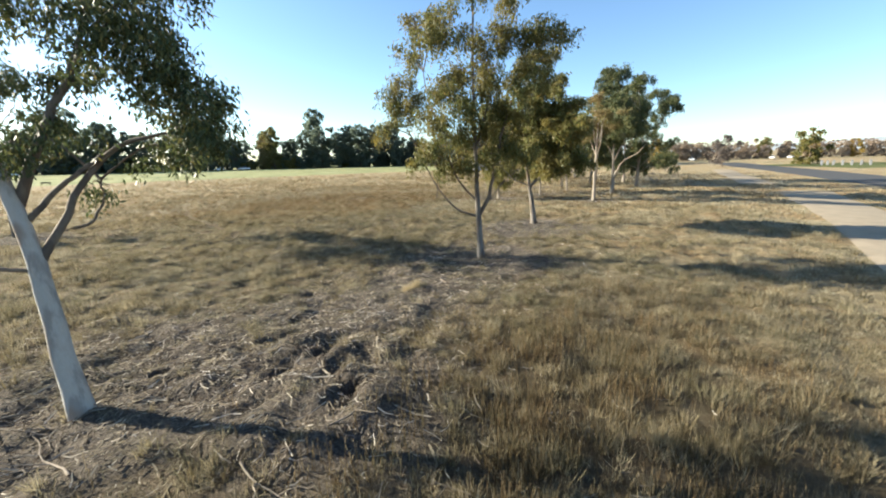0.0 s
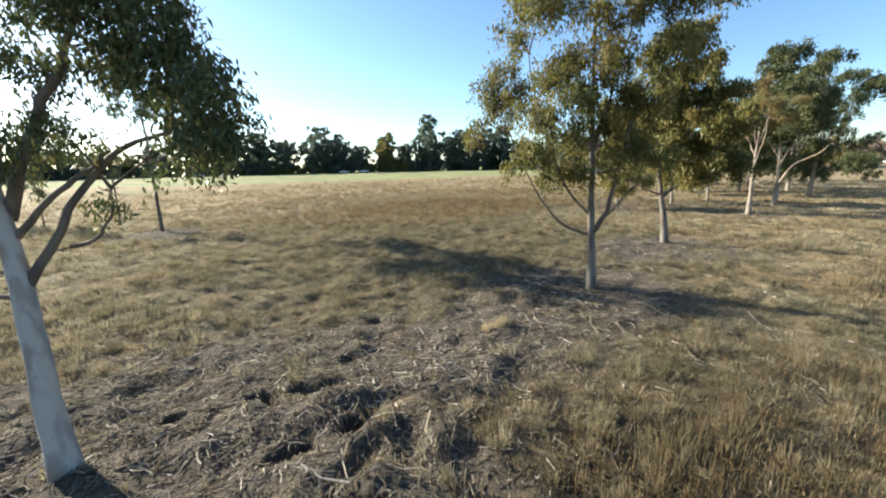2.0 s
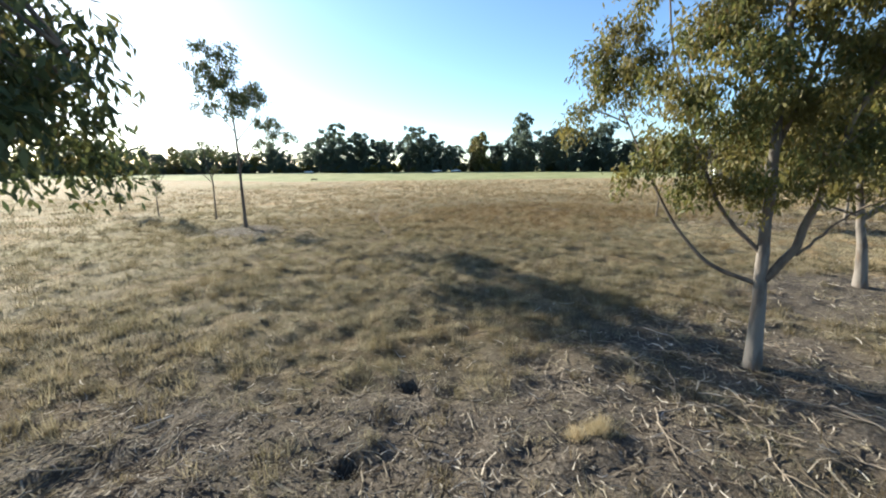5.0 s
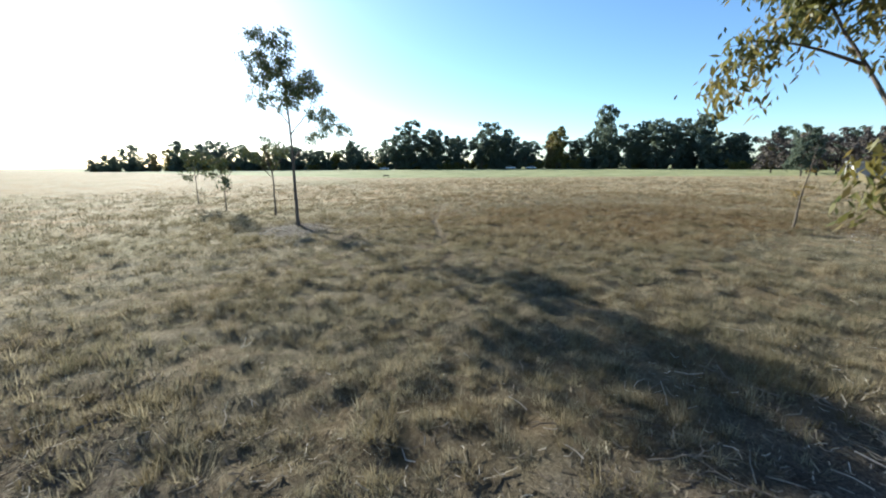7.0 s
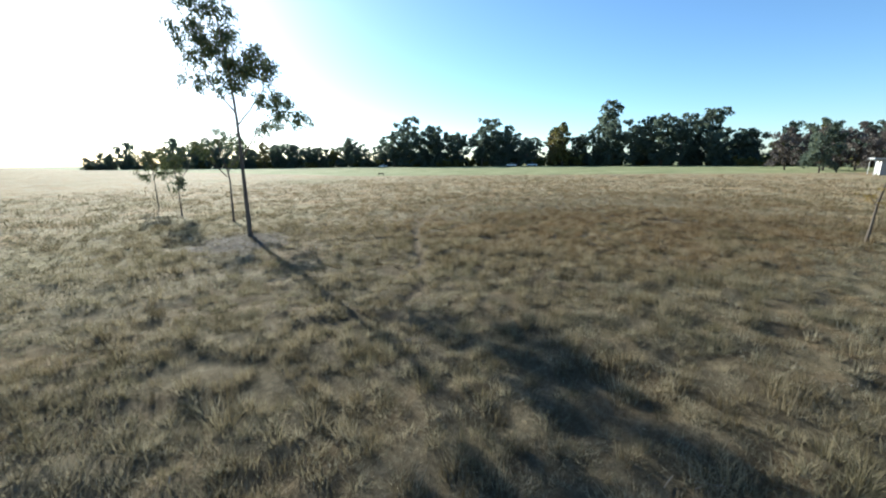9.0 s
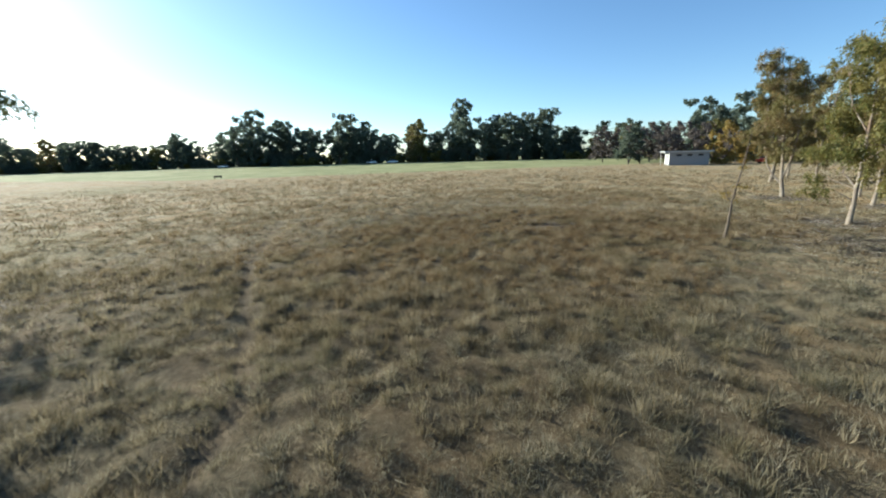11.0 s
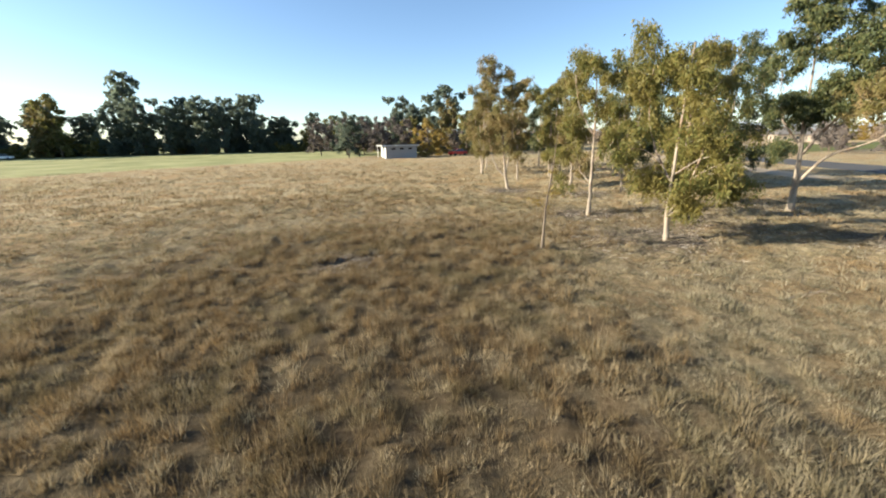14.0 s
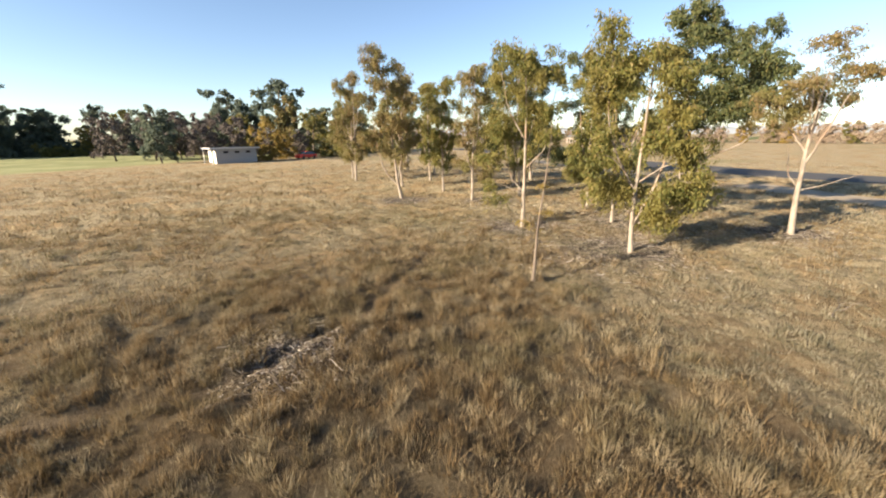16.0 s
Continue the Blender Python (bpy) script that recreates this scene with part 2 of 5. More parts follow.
def tallness(x, y):
    """Tall rusty grass (1) or short bleached grass (0)."""
    x, y = np.asarray(x, float), np.asarray(y, float)
    field = np.clip((vnoise(x, y, 5.0, 31) * 0.6 + vnoise(x, y, 1.6, 32) * 0.4 - 0.38) * 4, 0, 1)
    wob = 2.0 * (vnoise(x, y, 3.0, 33) - 0.5)
    brown = np.exp(-(((x + 8.2 - 0.45 * (y - 28) + wob) / 8.2) ** 6 + ((y - 28.5 + wob) / 9.5) ** 6))
    brown = np.maximum(brown, np.exp(-(((x - 3.6) / 3.4) ** 2 + ((y - 2.2) / 3.4) ** 2)))
    pale = np.maximum(np.exp(-(((x - 2.5) / 3.5) ** 2 + ((y - 27) / 4.5) ** 2)), np.exp(-(((x + 5.3) / 1.3) ** 2 + ((y - 20) / 0.8) ** 2)))
    return np.clip(0.25 + 0.35 * field + 0.75 * brown - 0.5 * pale, 0, 1)


def axis(lo, mid0, mid1, hi, inner, fine, grow, far):
    """Grid lines: fine steps between mid0 and mid1, inner steps from lo to hi, then wider and wider out to far."""
    v = list(np.arange(lo, mid0, inner)) + list(np.arange(mid0, mid1, fine)) + list(np.arange(mid1, hi, inner))
    s, a = inner, v[-1]
    while a < far:
        s = min(s * grow, 400)
        a += s
        v.append(a)
    s, a = inner, v[0]
    while a > -far:
        s = min(s * grow, 400)
        a -= s
        v.insert(0, a)
    return np.array(v)


def make_mesh(name, verts, faces):
    """A mesh from arrays: verts (n, 3), faces (m, k)."""
    me = bpy.data.meshes.new(name)
    verts, faces = np.asarray(verts, np.float32), np.asarray(faces, np.int32)
    k = faces.shape[1]
    me.vertices.add(len(verts))
    me.vertices.foreach_set("co", verts.ravel())
    me.loops.add(faces.size)
    me.loops.foreach_set("vertex_index", faces.ravel())
    me.polygons.add(len(faces))
    me.polygons.foreach_set("loop_start", np.arange(0, faces.size, k, dtype=np.int32))
    me.update(calc_edges=True)
    return me


def grid_faces(nx, ny):
    i = np.arange(nx - 1)[:, None] * ny + np.arange(ny - 1)[None, :]
    return np.stack([i, i + ny, i + ny + 1, i + 1], -1).reshape(-1, 4)


def ground_mat():
    m, nt, b = node_mat("dry_grassland", 0.95, 0.08)
    p = world_pos(nt)
    sep = nt.nodes.new("ShaderNodeSeparateXYZ")
    nt.links.new(p, sep.inputs[0])
    x, y = sep.outputs[0], sep.outputs[1]
    big, mid = noise_tex(nt, p, 0.035, 4), noise_tex(nt, p, 0.35, 5, 0.65)
    fine, grain = noise_tex(nt, p, 3.2, 6, 0.7), noise_tex(nt, p, 22.0, 5, 0.75)
    dry = ramp(nt, fine, [(0.25, (0.25, 0.208, 0.125)), (0.5, (0.41, 0.345, 0.215)), (0.75, (0.53, 0.46, 0.30))])
    rust = ramp(nt, fine, [(0.25, (0.24, 0.17, 0.088)), (0.55, (0.40, 0.285, 0.15)), (0.8, (0.50, 0.375, 0.21))])
    col = mixc(nt, step(nt, mid, 0.42, 0.6), dry, rust)
    green = ramp(nt, fine, [(0.3, (0.21, 0.187, 0.098)), (0.7, (0.40, 0.35, 0.19))])
    col = mixc(nt, step(nt, big, 0.52, 0.68), col, green)
    # dead thatch near the path, its colour darkened as shade between tussocks
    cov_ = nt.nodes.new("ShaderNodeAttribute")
    cov_.attribute_name = "thatch_shade"
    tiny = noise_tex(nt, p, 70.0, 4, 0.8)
    thatch_shade = ramp(nt, tiny, [(0.34, (0.022, 0.018, 0.012)), (0.48, (0.062, 0.051, 0.034)), (0.6, (0.135, 0.113, 0.077)), (0.74, (0.27, 0.235, 0.17))])
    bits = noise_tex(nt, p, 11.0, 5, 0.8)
    thatch_shade = mixc(nt, 0.55, thatch_shade, ramp(nt, bits, [(0.40, (0.020, 0.016, 0.011)), (0.5, (0.088, 0.073, 0.050)), (0.6, (0.30, 0.26, 0.185))]))
    col = mixc(nt, cov_.outputs["Fac"], col, mixc(nt, 0.25, thatch_shade, col))
    # under tall grass the ground colour is darkened further, as painted shade
    tall_shade_ = nt.nodes.new("ShaderNodeAttribute")
    tall_shade_.attribute_name = "tall"
    col = mixc(nt, maths(nt, "MULTIPLY", tall_shade_.outputs["Fac"], 0.5), col, ramp(nt, tiny, [(0.35, (0.028, 0.020, 0.012)), (0.75, (0.085, 0.06, 0.034))]))
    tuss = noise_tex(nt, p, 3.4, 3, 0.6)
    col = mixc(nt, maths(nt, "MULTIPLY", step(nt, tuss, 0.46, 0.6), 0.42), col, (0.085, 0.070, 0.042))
    # soil and litter, from the layer painted on the mesh
    at_ = nt.nodes.new("ShaderNodeAttribute")
    at_.attribute_name = "litter"
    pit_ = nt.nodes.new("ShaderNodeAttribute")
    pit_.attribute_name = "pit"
    worn_ = nt.nodes.new("ShaderNodeAttribute")
    worn_.attribute_name = "worn"
    speck = noise_tex(nt, p, 55.0, 3, 0.8)
    soil = ramp(nt, grain, [(0.3, (0.036, 0.031, 0.026)), (0.5, (0.120, 0.104, 0.088)), (0.72, (0.29, 0.258, 0.215))])
    col = mixc(nt, at_.outputs["Fac"], col, soil)
    col = mixc(nt, maths(nt, "MULTIPLY", grain, 0.4), col, (0.06, 0.045, 0.028))
    col = mixc(nt, worn_.outputs["Fac"], col, ramp(nt, speck, [(0.35, (0.085, 0.064, 0.044)), (0.7, (0.23, 0.185, 0.125))]))
    col = mixc(nt, step(nt, speck, 0.55, 0.75), col, mixc(nt, 0.5, col, (0.42, 0.34, 0.21)))
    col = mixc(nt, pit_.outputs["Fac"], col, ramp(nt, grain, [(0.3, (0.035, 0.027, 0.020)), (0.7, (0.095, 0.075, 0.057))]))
    # mown lawn, far off
    edge = maths(nt, "SUBTRACT", y, maths(nt, "MAXIMUM", maths(nt, "ADD", maths(nt, "MULTIPLY", x, 0.52), 108.0), 68.0))
    edge = maths(nt, "ADD", edge, maths(nt, "MULTIPLY", maths(nt, "SUBTRACT", big, 0.5), 8.0))
    lawn = ramp(nt, noise_tex(nt, p, 0.12, 4), [(0.35, (0.19, 0.205, 0.095)), (0.65, (0.31, 0.315, 0.16))])
    col = mixc(nt, maths(nt, "MULTIPLY", step(nt, edge, -1.5, 2.5), maths(nt, "SUBTRACT", 1.0, step(nt, x, 25.0, 40.0))), col, lawn)
    # lawn beyond the drive
    far = maths(nt, "MULTIPLY", step(nt, x, 76.0, 78.0), maths(nt, "MULTIPLY", step(nt, y, 66.0, 70.0), maths(nt, "SUBTRACT", 1.0, step(nt, y, 93.0, 98.0))))
    col = mixc(nt, far, col, ramp(nt, fine, [(0.3, (0.075, 0.092, 0.035)), (0.7, (0.14, 0.15, 0.06))]))
    nt.links.new(col, b.inputs["Base Color"])
    bump(nt, b, maths(nt, "ADD", maths(nt, "ADD", fine, maths(nt, "MULTIPLY", grain, 0.6)), maths(nt, "MULTIPLY", tiny, 0.35)), 1.0, 0.1)
    return m


M_GROUND = ground_mat()


def build_ground():
    xs, ys = axis(-15, -6, 2, 15, 0.19, 0.095, 1.1, 2600), axis(-3, 1, 11, 38, 0.19, 0.095, 1.1, 2600)
    gx, gy = np.meshgrid(xs, ys, indexing="ij")
    x, y = gx.ravel(), gy.ravel()
    road = np.clip((np.minimum(np.minimum(dist_line(x, y, ROAD), dist_line(x, y, ROAD_ON)) - 2.2, dist_line(x, y, DRIVE) - 5) / 1.5), 0, 1)
    z = land(x, y, False) + (land(x, y, True) - land(x, y, False)) * road
    me = make_mesh("ground", np.stack([x, y, z], -1), grid_faces(len(xs), len(ys)))
    me.materials.append(M_GROUND)
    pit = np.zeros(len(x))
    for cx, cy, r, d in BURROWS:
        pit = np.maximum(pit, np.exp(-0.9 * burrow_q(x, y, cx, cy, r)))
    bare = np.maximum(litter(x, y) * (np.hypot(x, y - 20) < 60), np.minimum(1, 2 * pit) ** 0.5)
    # the last two layers carry the painted shade between the tussocks
    for key, values in (("litter", bare), ("pit", pit), ("worn", worn(x, y)), ("tall", tallness(x, y) ** 1.5 * np.clip((24 - dist_line(x, y, SPINE)) / 16, 0, 1)), ("thatch_shade", np.clip((20 - dist_line(x, y, SPINE)) / 18, 0, 1))):
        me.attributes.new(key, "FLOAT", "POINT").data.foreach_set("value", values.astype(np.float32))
    me.polygons.foreach_set("use_smooth", np.ones(len(me.polygons), bool))
    return tagged(new("ground", me), "dry brown and olive grassland with bare soil and burrows", "ground", kind="structure")


def ribbon(name, line, width, lift, material, label, category):
    pts = []
    for (ax, ay), (bx, by) in zip(line, line[1:]):
        n = max(2, int(math.hypot(bx - ax, by - ay) / 1.2))
        pts += [(ax + (bx - ax) * i / n, ay + (by - ay) * i / n) for i in range(n)]
    pts.append(line[-1])
    p = np.array(pts)
    for _ in range(6):
        p[1:-1] = 0.25 * p[:-2] + 0.5 * p[1:-1] + 0.25 * p[2:]
    d = np.gradient(p, axis=0)
    d /= np.linalg.norm(d, axis=1)[:, None]
    nrm = np.stack([-d[:, 1], d[:, 0]], -1)
    cols = np.linspace(-1, 1, 9)
    rows = []
    for c in cols:
        wob = 0.25 * (vnoise(p[:, 0], p[:, 1], 2.1, 41 + int(c > 0)) - 0.5) * abs(c)
        q = p + nrm * (c * width / 2 + wob)[:, None]
        z = land(q[:, 0], q[:, 1], False) + lift * (1 - 0.9 * abs(c) ** 6) - 0.02 * np.exp(-((abs(c) - 0.5) / 0.15) ** 2)
        rows.append(np.stack([q[:, 0], q[:, 1], z], -1))
    v = np.stack(rows, 0)
    me = make_mesh(name, v.reshape(-1, 3), grid_faces(len(cols), len(p))[:, ::-1])
    me.materials.append(material)
    return tagged(new(name, me), label, category, kind="structure")


M_DIRT = plain_mat("pale_dirt", (0.22, 0.185, 0.135), (0.37, 0.31, 0.225), 1.2, 0.95, 0.02, 0.1)
M_ASPHALT = plain_mat("old_asphalt", (0.05, 0.05, 0.052), (0.085, 0.084, 0.08), 2.5, 0.9, 0.006, 0.2)
ground = build_ground()
ribbon("road", ROAD, 3.5, 0.05, M_DIRT, "pale compacted dirt track across the dry grass", "road")
ribbon("road_beyond", ROAD_ON, 3.0, 0.05, M_DIRT, "pale compacted dirt track leading on to the trees", "road")
ribbon("drive", DRIVE, 8.0, 0.05, M_ASPHALT, "worn grey asphalt drive beside a lawn", "road")


# ---- grass ----
def grass_mat(name, stops, rust=None, tufted=False):
    """Dry blades: colour by blade, clump and patch; rust: a redder kind that takes over in the north of the field."""
    m, nt, b = node_mat(name, 0.85, 0.15)
    geo = nt.nodes.new("ShaderNodeNewGeometry")
    p = geo.outputs["Position"]
    col = ramp(nt, geo.outputs["Random Per Island"], stops)
    if rust:
        sep = nt.nodes.new("ShaderNodeSeparateXYZ")
        nt.links.new(p, sep.inputs[0])
        y = maths(nt, "ADD", sep.outputs[1], maths(nt, "MULTIPLY", noise_tex(nt, p, 0.25, 3), 9.0))
        col = mixc(nt, step(nt, y, 23.0, 31.0), col, ramp(nt, geo.outputs["Random Per Island"], rust))
    if tufted:
        tone = nt.nodes.new("ShaderNodeAttribute")
        tone.attribute_name = "tone"
        col = mixc(nt, maths(nt, "MULTIPLY", step(nt, tone.outputs["Fac"], 0.62, 0.95), 0.55), col, (0.43, 0.375, 0.25))
        col = mixc(nt, maths(nt, "MULTIPLY", maths(nt, "SUBTRACT", 1.0, step(nt, tone.outputs["Fac"], 0.08, 0.36)), 0.6), col, (0.060, 0.048, 0.026))
    patch = noise_tex(nt, p, 0.45, 4)
    col = mixc(nt, step(nt, patch, 0.45, 0.65), col, mixc(nt, 0.45, col, (0.150, 0.140, 0.078)))
    clump = noise_tex(nt, p, 2.6, 3)
    col = mixc(nt, maths(nt, "MULTIPLY", step(nt, clump, 0.5, 0.64), 0.35), col, (0.42, 0.365, 0.245))
    col = mixc(nt, maths(nt, "MULTIPLY", maths(nt, "SUBTRACT", 1.0, step(nt, clump, 0.36, 0.48)), 0.35), col, (0.085, 0.068, 0.04))
    nt.links.new(col, b.inputs["Base Color"])
    tr = nt.nodes.new("ShaderNodeBsdfTranslucent")
    nt.links.new(col, tr.inputs["Color"])
    mx = nt.nodes.new("ShaderNodeMixShader")
    mx.inputs[0].default_value = 0.38
    nt.links.new(b.outputs[0], mx.inputs[1])
    nt.links.new(tr.outputs[0], mx.inputs[2])
    nt.links.new(mx.outputs[0], nt.nodes["Material Output"].inputs["Surface"])
    return m


M_GRASS_TALL = grass_mat("grass_brown", [(0.0, (0.092, 0.072, 0.037)), (0.5, (0.164, 0.132, 0.072)), (0.85, (0.240, 0.198, 0.116)), (1.0, (0.336, 0.284, 0.188))],
                         [(0.0, (0.092, 0.058, 0.026)), (0.5, (0.168, 0.112, 0.053)), (0.85, (0.244, 0.170, 0.086)), (1.0, (0.325, 0.245, 0.14))], True)
M_GRASS_SHORT = grass_mat("grass_bleached", [(0.0, (0.106, 0.095, 0.060)), (0.5, (0.187, 0.170, 0.111)), (0.85, (0.281, 0.255, 0.178)), (1.0, (0.391, 0.357, 0.272))], tufted=True)


def blades(rng, x, y, h, w, lean, away):
    """One triangle a blade, bent sideways by lean."""
    n = len(x)
    z = land(x, y) - 0.02
    a, t = rng.uniform(0, 2 * np.pi, n), away + rng.normal(0, 0.7, n)
    l = np.abs(rng.normal(0, 1, n)) * lean * h
    v = np.empty((n, 3, 3))
    v[:, 0] = np.stack([x - np.cos(a) * w / 2, y - np.sin(a) * w / 2, z], -1)
    v[:, 1] = np.stack([x + np.cos(a) * w / 2, y + np.sin(a) * w / 2, z], -1)
    v[:, 2] = np.stack([x + np.cos(t) * l, y + np.sin(t) * l, z + h * rng.uniform(0.75, 1.1, n)], -1)
    return v.reshape(-1, 3)


def tufts(rng, count, per, spread, near, far, tall):
    """Blades in clumps, scattered at near to far metres from the spine of the plan; tall picks the rusty or the bleached kind."""
    lo, hi = np.array([-far - 8, -far]), np.array([far + 2, 30 + far])
    got_x, got_y = [], []
    have = 0
    while have < count:
        q = rng.uniform(lo, hi, (count * 3, 2))
        d = dist_line(q[:, 0], q[:, 1], SPINE) + 7 * (vnoise(q[:, 0], q[:, 1], 4.0, 53) - 0.5) + rng.normal(0, 1.5, len(q))
        t = tallness(q[:, 0], q[:, 1])
        clump = vnoise(q[:, 0], q[:, 1], 0.38, 51) * 0.75 + vnoise(q[:, 0], q[:, 1], 1.3, 52) * 0.45
        chance = (t ** 1.5 if tall else 1.05 - t) * (1 - 0.93 * litter(q[:, 0], q[:, 1])) * np.clip(clump * 2.2 - 0.45, 0.3, 1) * (1 - 0.92 * worn(q[:, 0], q[:, 1]))
        if near > 20:
            chance = chance * np.clip((far - d) / (far - near), 0, 1) ** 1.5
        for cx, cy, r, dep in BURROWS:
            chance = chance * (1 - np.exp(-((q[:, 0] - cx) ** 2 + (q[:, 1] - cy) ** 2) / (1.6 * r * r)))
        ok = ((d >= near) | (near == 0)) & (d < far) & (rng.random(len(q)) < chance) & (dist_line(q[:, 0], q[:, 1], ROAD) > 2.0)
        ok &= (dist_line(q[:, 0], q[:, 1], DRIVE) > 5.5) & (dist_line(q[:, 0], q[:, 1], ROAD_ON) > 1.8)
        got_x.append(q[ok, 0]), got_y.append(q[ok, 1])
        have += int(ok.sum())
    cx, cy = np.concatenate(got_x)[:count], np.concatenate(got_y)[:count]
    wide = np.repeat(spread * rng.lognormal(0, 0.3, count), per)
    x = np.repeat(cx, per) + rng.normal(0, 1, count * per) * wide
    y = np.repeat(cy, per) + rng.normal(0, 1, count * per) * wide
    size = np.repeat(rng.lognormal(0, 0.3, count), per)
    away = np.arctan2(y - np.repeat(cy, per), x - np.repeat(cx, per))
    return x, y, size, away, np.repeat(rng.random(count), per)


def grass(name, material, label, seed, tall, bands):
    rng = np.random.default_rng(seed)
    vs, tones = [], []
    for near, far, count, per, spread, h, w, lean in bands:
        x, y, s, away, tone = tufts(rng, count, per, spread, near, far, tall)
        tones.append(np.repeat(tone, 3))
        s = s * (0.65 + 0.7 * vnoise(x, y, 0.9, 54))
        vs.append(blades(rng, x, y, h * s * rng.uniform(0.6, 1.15, len(x)), w, lean, away))
    v = np.concatenate(vs)
    me = make_mesh(name, v, np.arange(len(v)).reshape(-1, 3))
    me.attributes.new("tone", "FLOAT", "POINT").data.foreach_set("value", np.concatenate(tones).astype(np.float32))
    me.materials.append(material)
    return tagged(new(name, me), label, "grass", kind="stuff")


# distance from the path: near, far; tussocks, blades in each, their spread; height, width and lean of a blade
grass("tall_grass", M_GRASS_TALL, "tall brown and rusty dry grass in tussocks", 11, True,
      [(0, 9, 9000, 40, 0.062, 0.21, 0.0105, 0.5), (9, 22, 12500, 14, 0.075, 0.22, 0.022, 0.5), (22, 75, 14000, 8, 0.2, 0.22, 0.052, 0.6)])
grass("short_grass", M_GRASS_SHORT, "short bleached dry grass over grey soil", 12, False,
      [(0, 9, 7800, 40, 0.062, 0.125, 0.0105, 0.8), (0, 9, 36000, 2, 0.04, 0.065, 0.013, 1.6), (9, 22, 13500, 14, 0.075, 0.14, 0.022, 0.75), (22, 75, 14000, 8, 0.2, 0.16, 0.052, 0.8)])


def weeds():
    """Stiff dead weeds: upright stalks with seed heads."""
    rng = np.random.default_rng(13)
    n = 9000
    q = np.concatenate([rng.normal((2.9, 2.6), (1.3, 1.5), (n // 2, 2)), rng.normal((5.4, 5.5), (1.8, 1.6), (n // 4, 2)), rng.normal((1.2, 0.2), (1.4, 0.9), (n - n // 2 - n // 4, 2))])
    q = q[rng.random(n) < np.clip(vnoise(q[:, 0], q[:, 1], 0.6, 55) * 2.6 - 0.9, 0.03, 1)]
    n = len(q)
    x, y = q[:, 0], q[:, 1]
    h = rng.uniform(0.2, 0.42, n)
    sx, sy = rng.normal(0, 0.12, n) * h, rng.normal(0, 0.12, n) * h
    z = land(x, y) - 0.02
    vs = []
    for a in (0.0, 1.57):
        w = 0.006
        c, s = np.cos(a) * w, np.sin(a) * w
        vs.append(np.stack([np.stack([x - c, y - s, z], -1), np.stack([x + c, y + s, z], -1), np.stack([x + sx, y + sy, z + h], -1)], 1).reshape(-1, 3))
    for k in range(6):
        f = rng.uniform(0.45, 1.0, n)
        px, py, pz = x + sx * f, y + sy * f, z + h * f
        t = rng.uniform(0, 6.28, n)
        l = rng.uniform(0.005, 0.014, n)
        vs.append(np.stack([np.stack([px, py, pz - 0.01], -1), np.stack([px + np.cos(t) * l, py + np.sin(t) * l, pz + 0.02], -1), np.stack([px + np.cos(t + 0.5) * l * 0.6, py + np.sin(t + 0.5) * l * 0.6, pz + 0.035], -1)], 1).reshape(-1, 3))
    v = np.concatenate(vs)
    me = make_mesh("dry_weeds", v, np.arange(len(v)).reshape(-1, 3))
    me.materials.append(M_WEED)
    tagged(new("dry_weeds", me), "stiff dead brown weeds with seed heads", "weeds", kind="stuff")


M_WEED = grass_mat("dead_weed", [(0.0, (0.085, 0.057, 0.028)), (0.6, (0.17, 0.118, 0.058)), (1.0, (0.36, 0.27, 0.15))])
weeds()


# ---- trees ----
def part(name, me, material, parent, label=""):
    me.materials.append(material)
    ob = new(name, me)
    ob.parent = parent
    return tagged(ob, label)


class Wood:
    """Collects tapered tubes into one mesh."""

    def __init__(self):
        self.v, self.f, self.n = [], [], 0

    def tube(self, pts, r0, r1, sides, flare=0.0):
        pts = np.asarray(pts, float)
        k = len(pts)
        d = np.gradient(pts, axis=0)
        d /= np.linalg.norm(d, axis=1)[:, None] + 1e-9
        side = np.cross(d, (0.31, 0.87, 0.11))
        side /= np.linalg.norm(side, axis=1)[:, None] + 1e-9
        up = np.cross(d, side)
        s = np.linspace(0, 1, k)
        r = r0 + (r1 - r0) * s ** 0.9
        a = np.linspace(0, 2 * np.pi, sides, endpoint=False)
        rr = r[:, None] * np.ones((1, sides))
        if flare:
            rr = rr * (1 + flare * np.exp(-s[:, None] * k / 1.2) * (1 + 0.5 * np.sin(3 * a + 1)[None, :]))
        ring = pts[:, None, :] + rr[:, :, None] * (np.cos(a)[None, :, None] * side[:, None, :] + np.sin(a)[None, :, None] * up[:, None, :])
        i = np.arange(k - 1)[:, None] * sides + np.arange(sides)[None, :]
        j = np.arange(k - 1)[:, None] * sides + (np.arange(sides)[None, :] + 1) % sides
        self.f.append(np.stack([i, j, j + sides, i + sides], -1).reshape(-1, 4) + self.n)
        self.v.append(ring.reshape(-1, 3))
        self.n += k * sides

    def mesh(self, name):
        me = make_mesh(name, np.concatenate(self.v), np.concatenate(self.f))
        me.polygons.foreach_set("use_smooth", np.ones(len(me.polygons), bool))
        return me


def branch(rng, start, az, el, length, steps, rise, wob):
    """A path that sets out at az, el (radians) and bends upwards by rise over its length."""
    pts, p = [np.array(start)], np.array(start, float)
    for i in range(steps):
        e = el + rise * (i + 1) / steps + rng.normal(0, wob)
        a = az + rng.normal(0, wob)
        az += rng.normal(0, wob * 0.6)
        p = p + length / steps * np.array([np.cos(a) * np.cos(e), np.sin(a) * np.cos(e), np.sin(e)])
        pts.append(p.copy())
    return np.array(pts)


def along(pts, s):
    k = s * (len(pts) - 1)
    i = min(int(k), len(pts) - 2)
    return pts[i] + (pts[i + 1] - pts[i]) * (k - i)


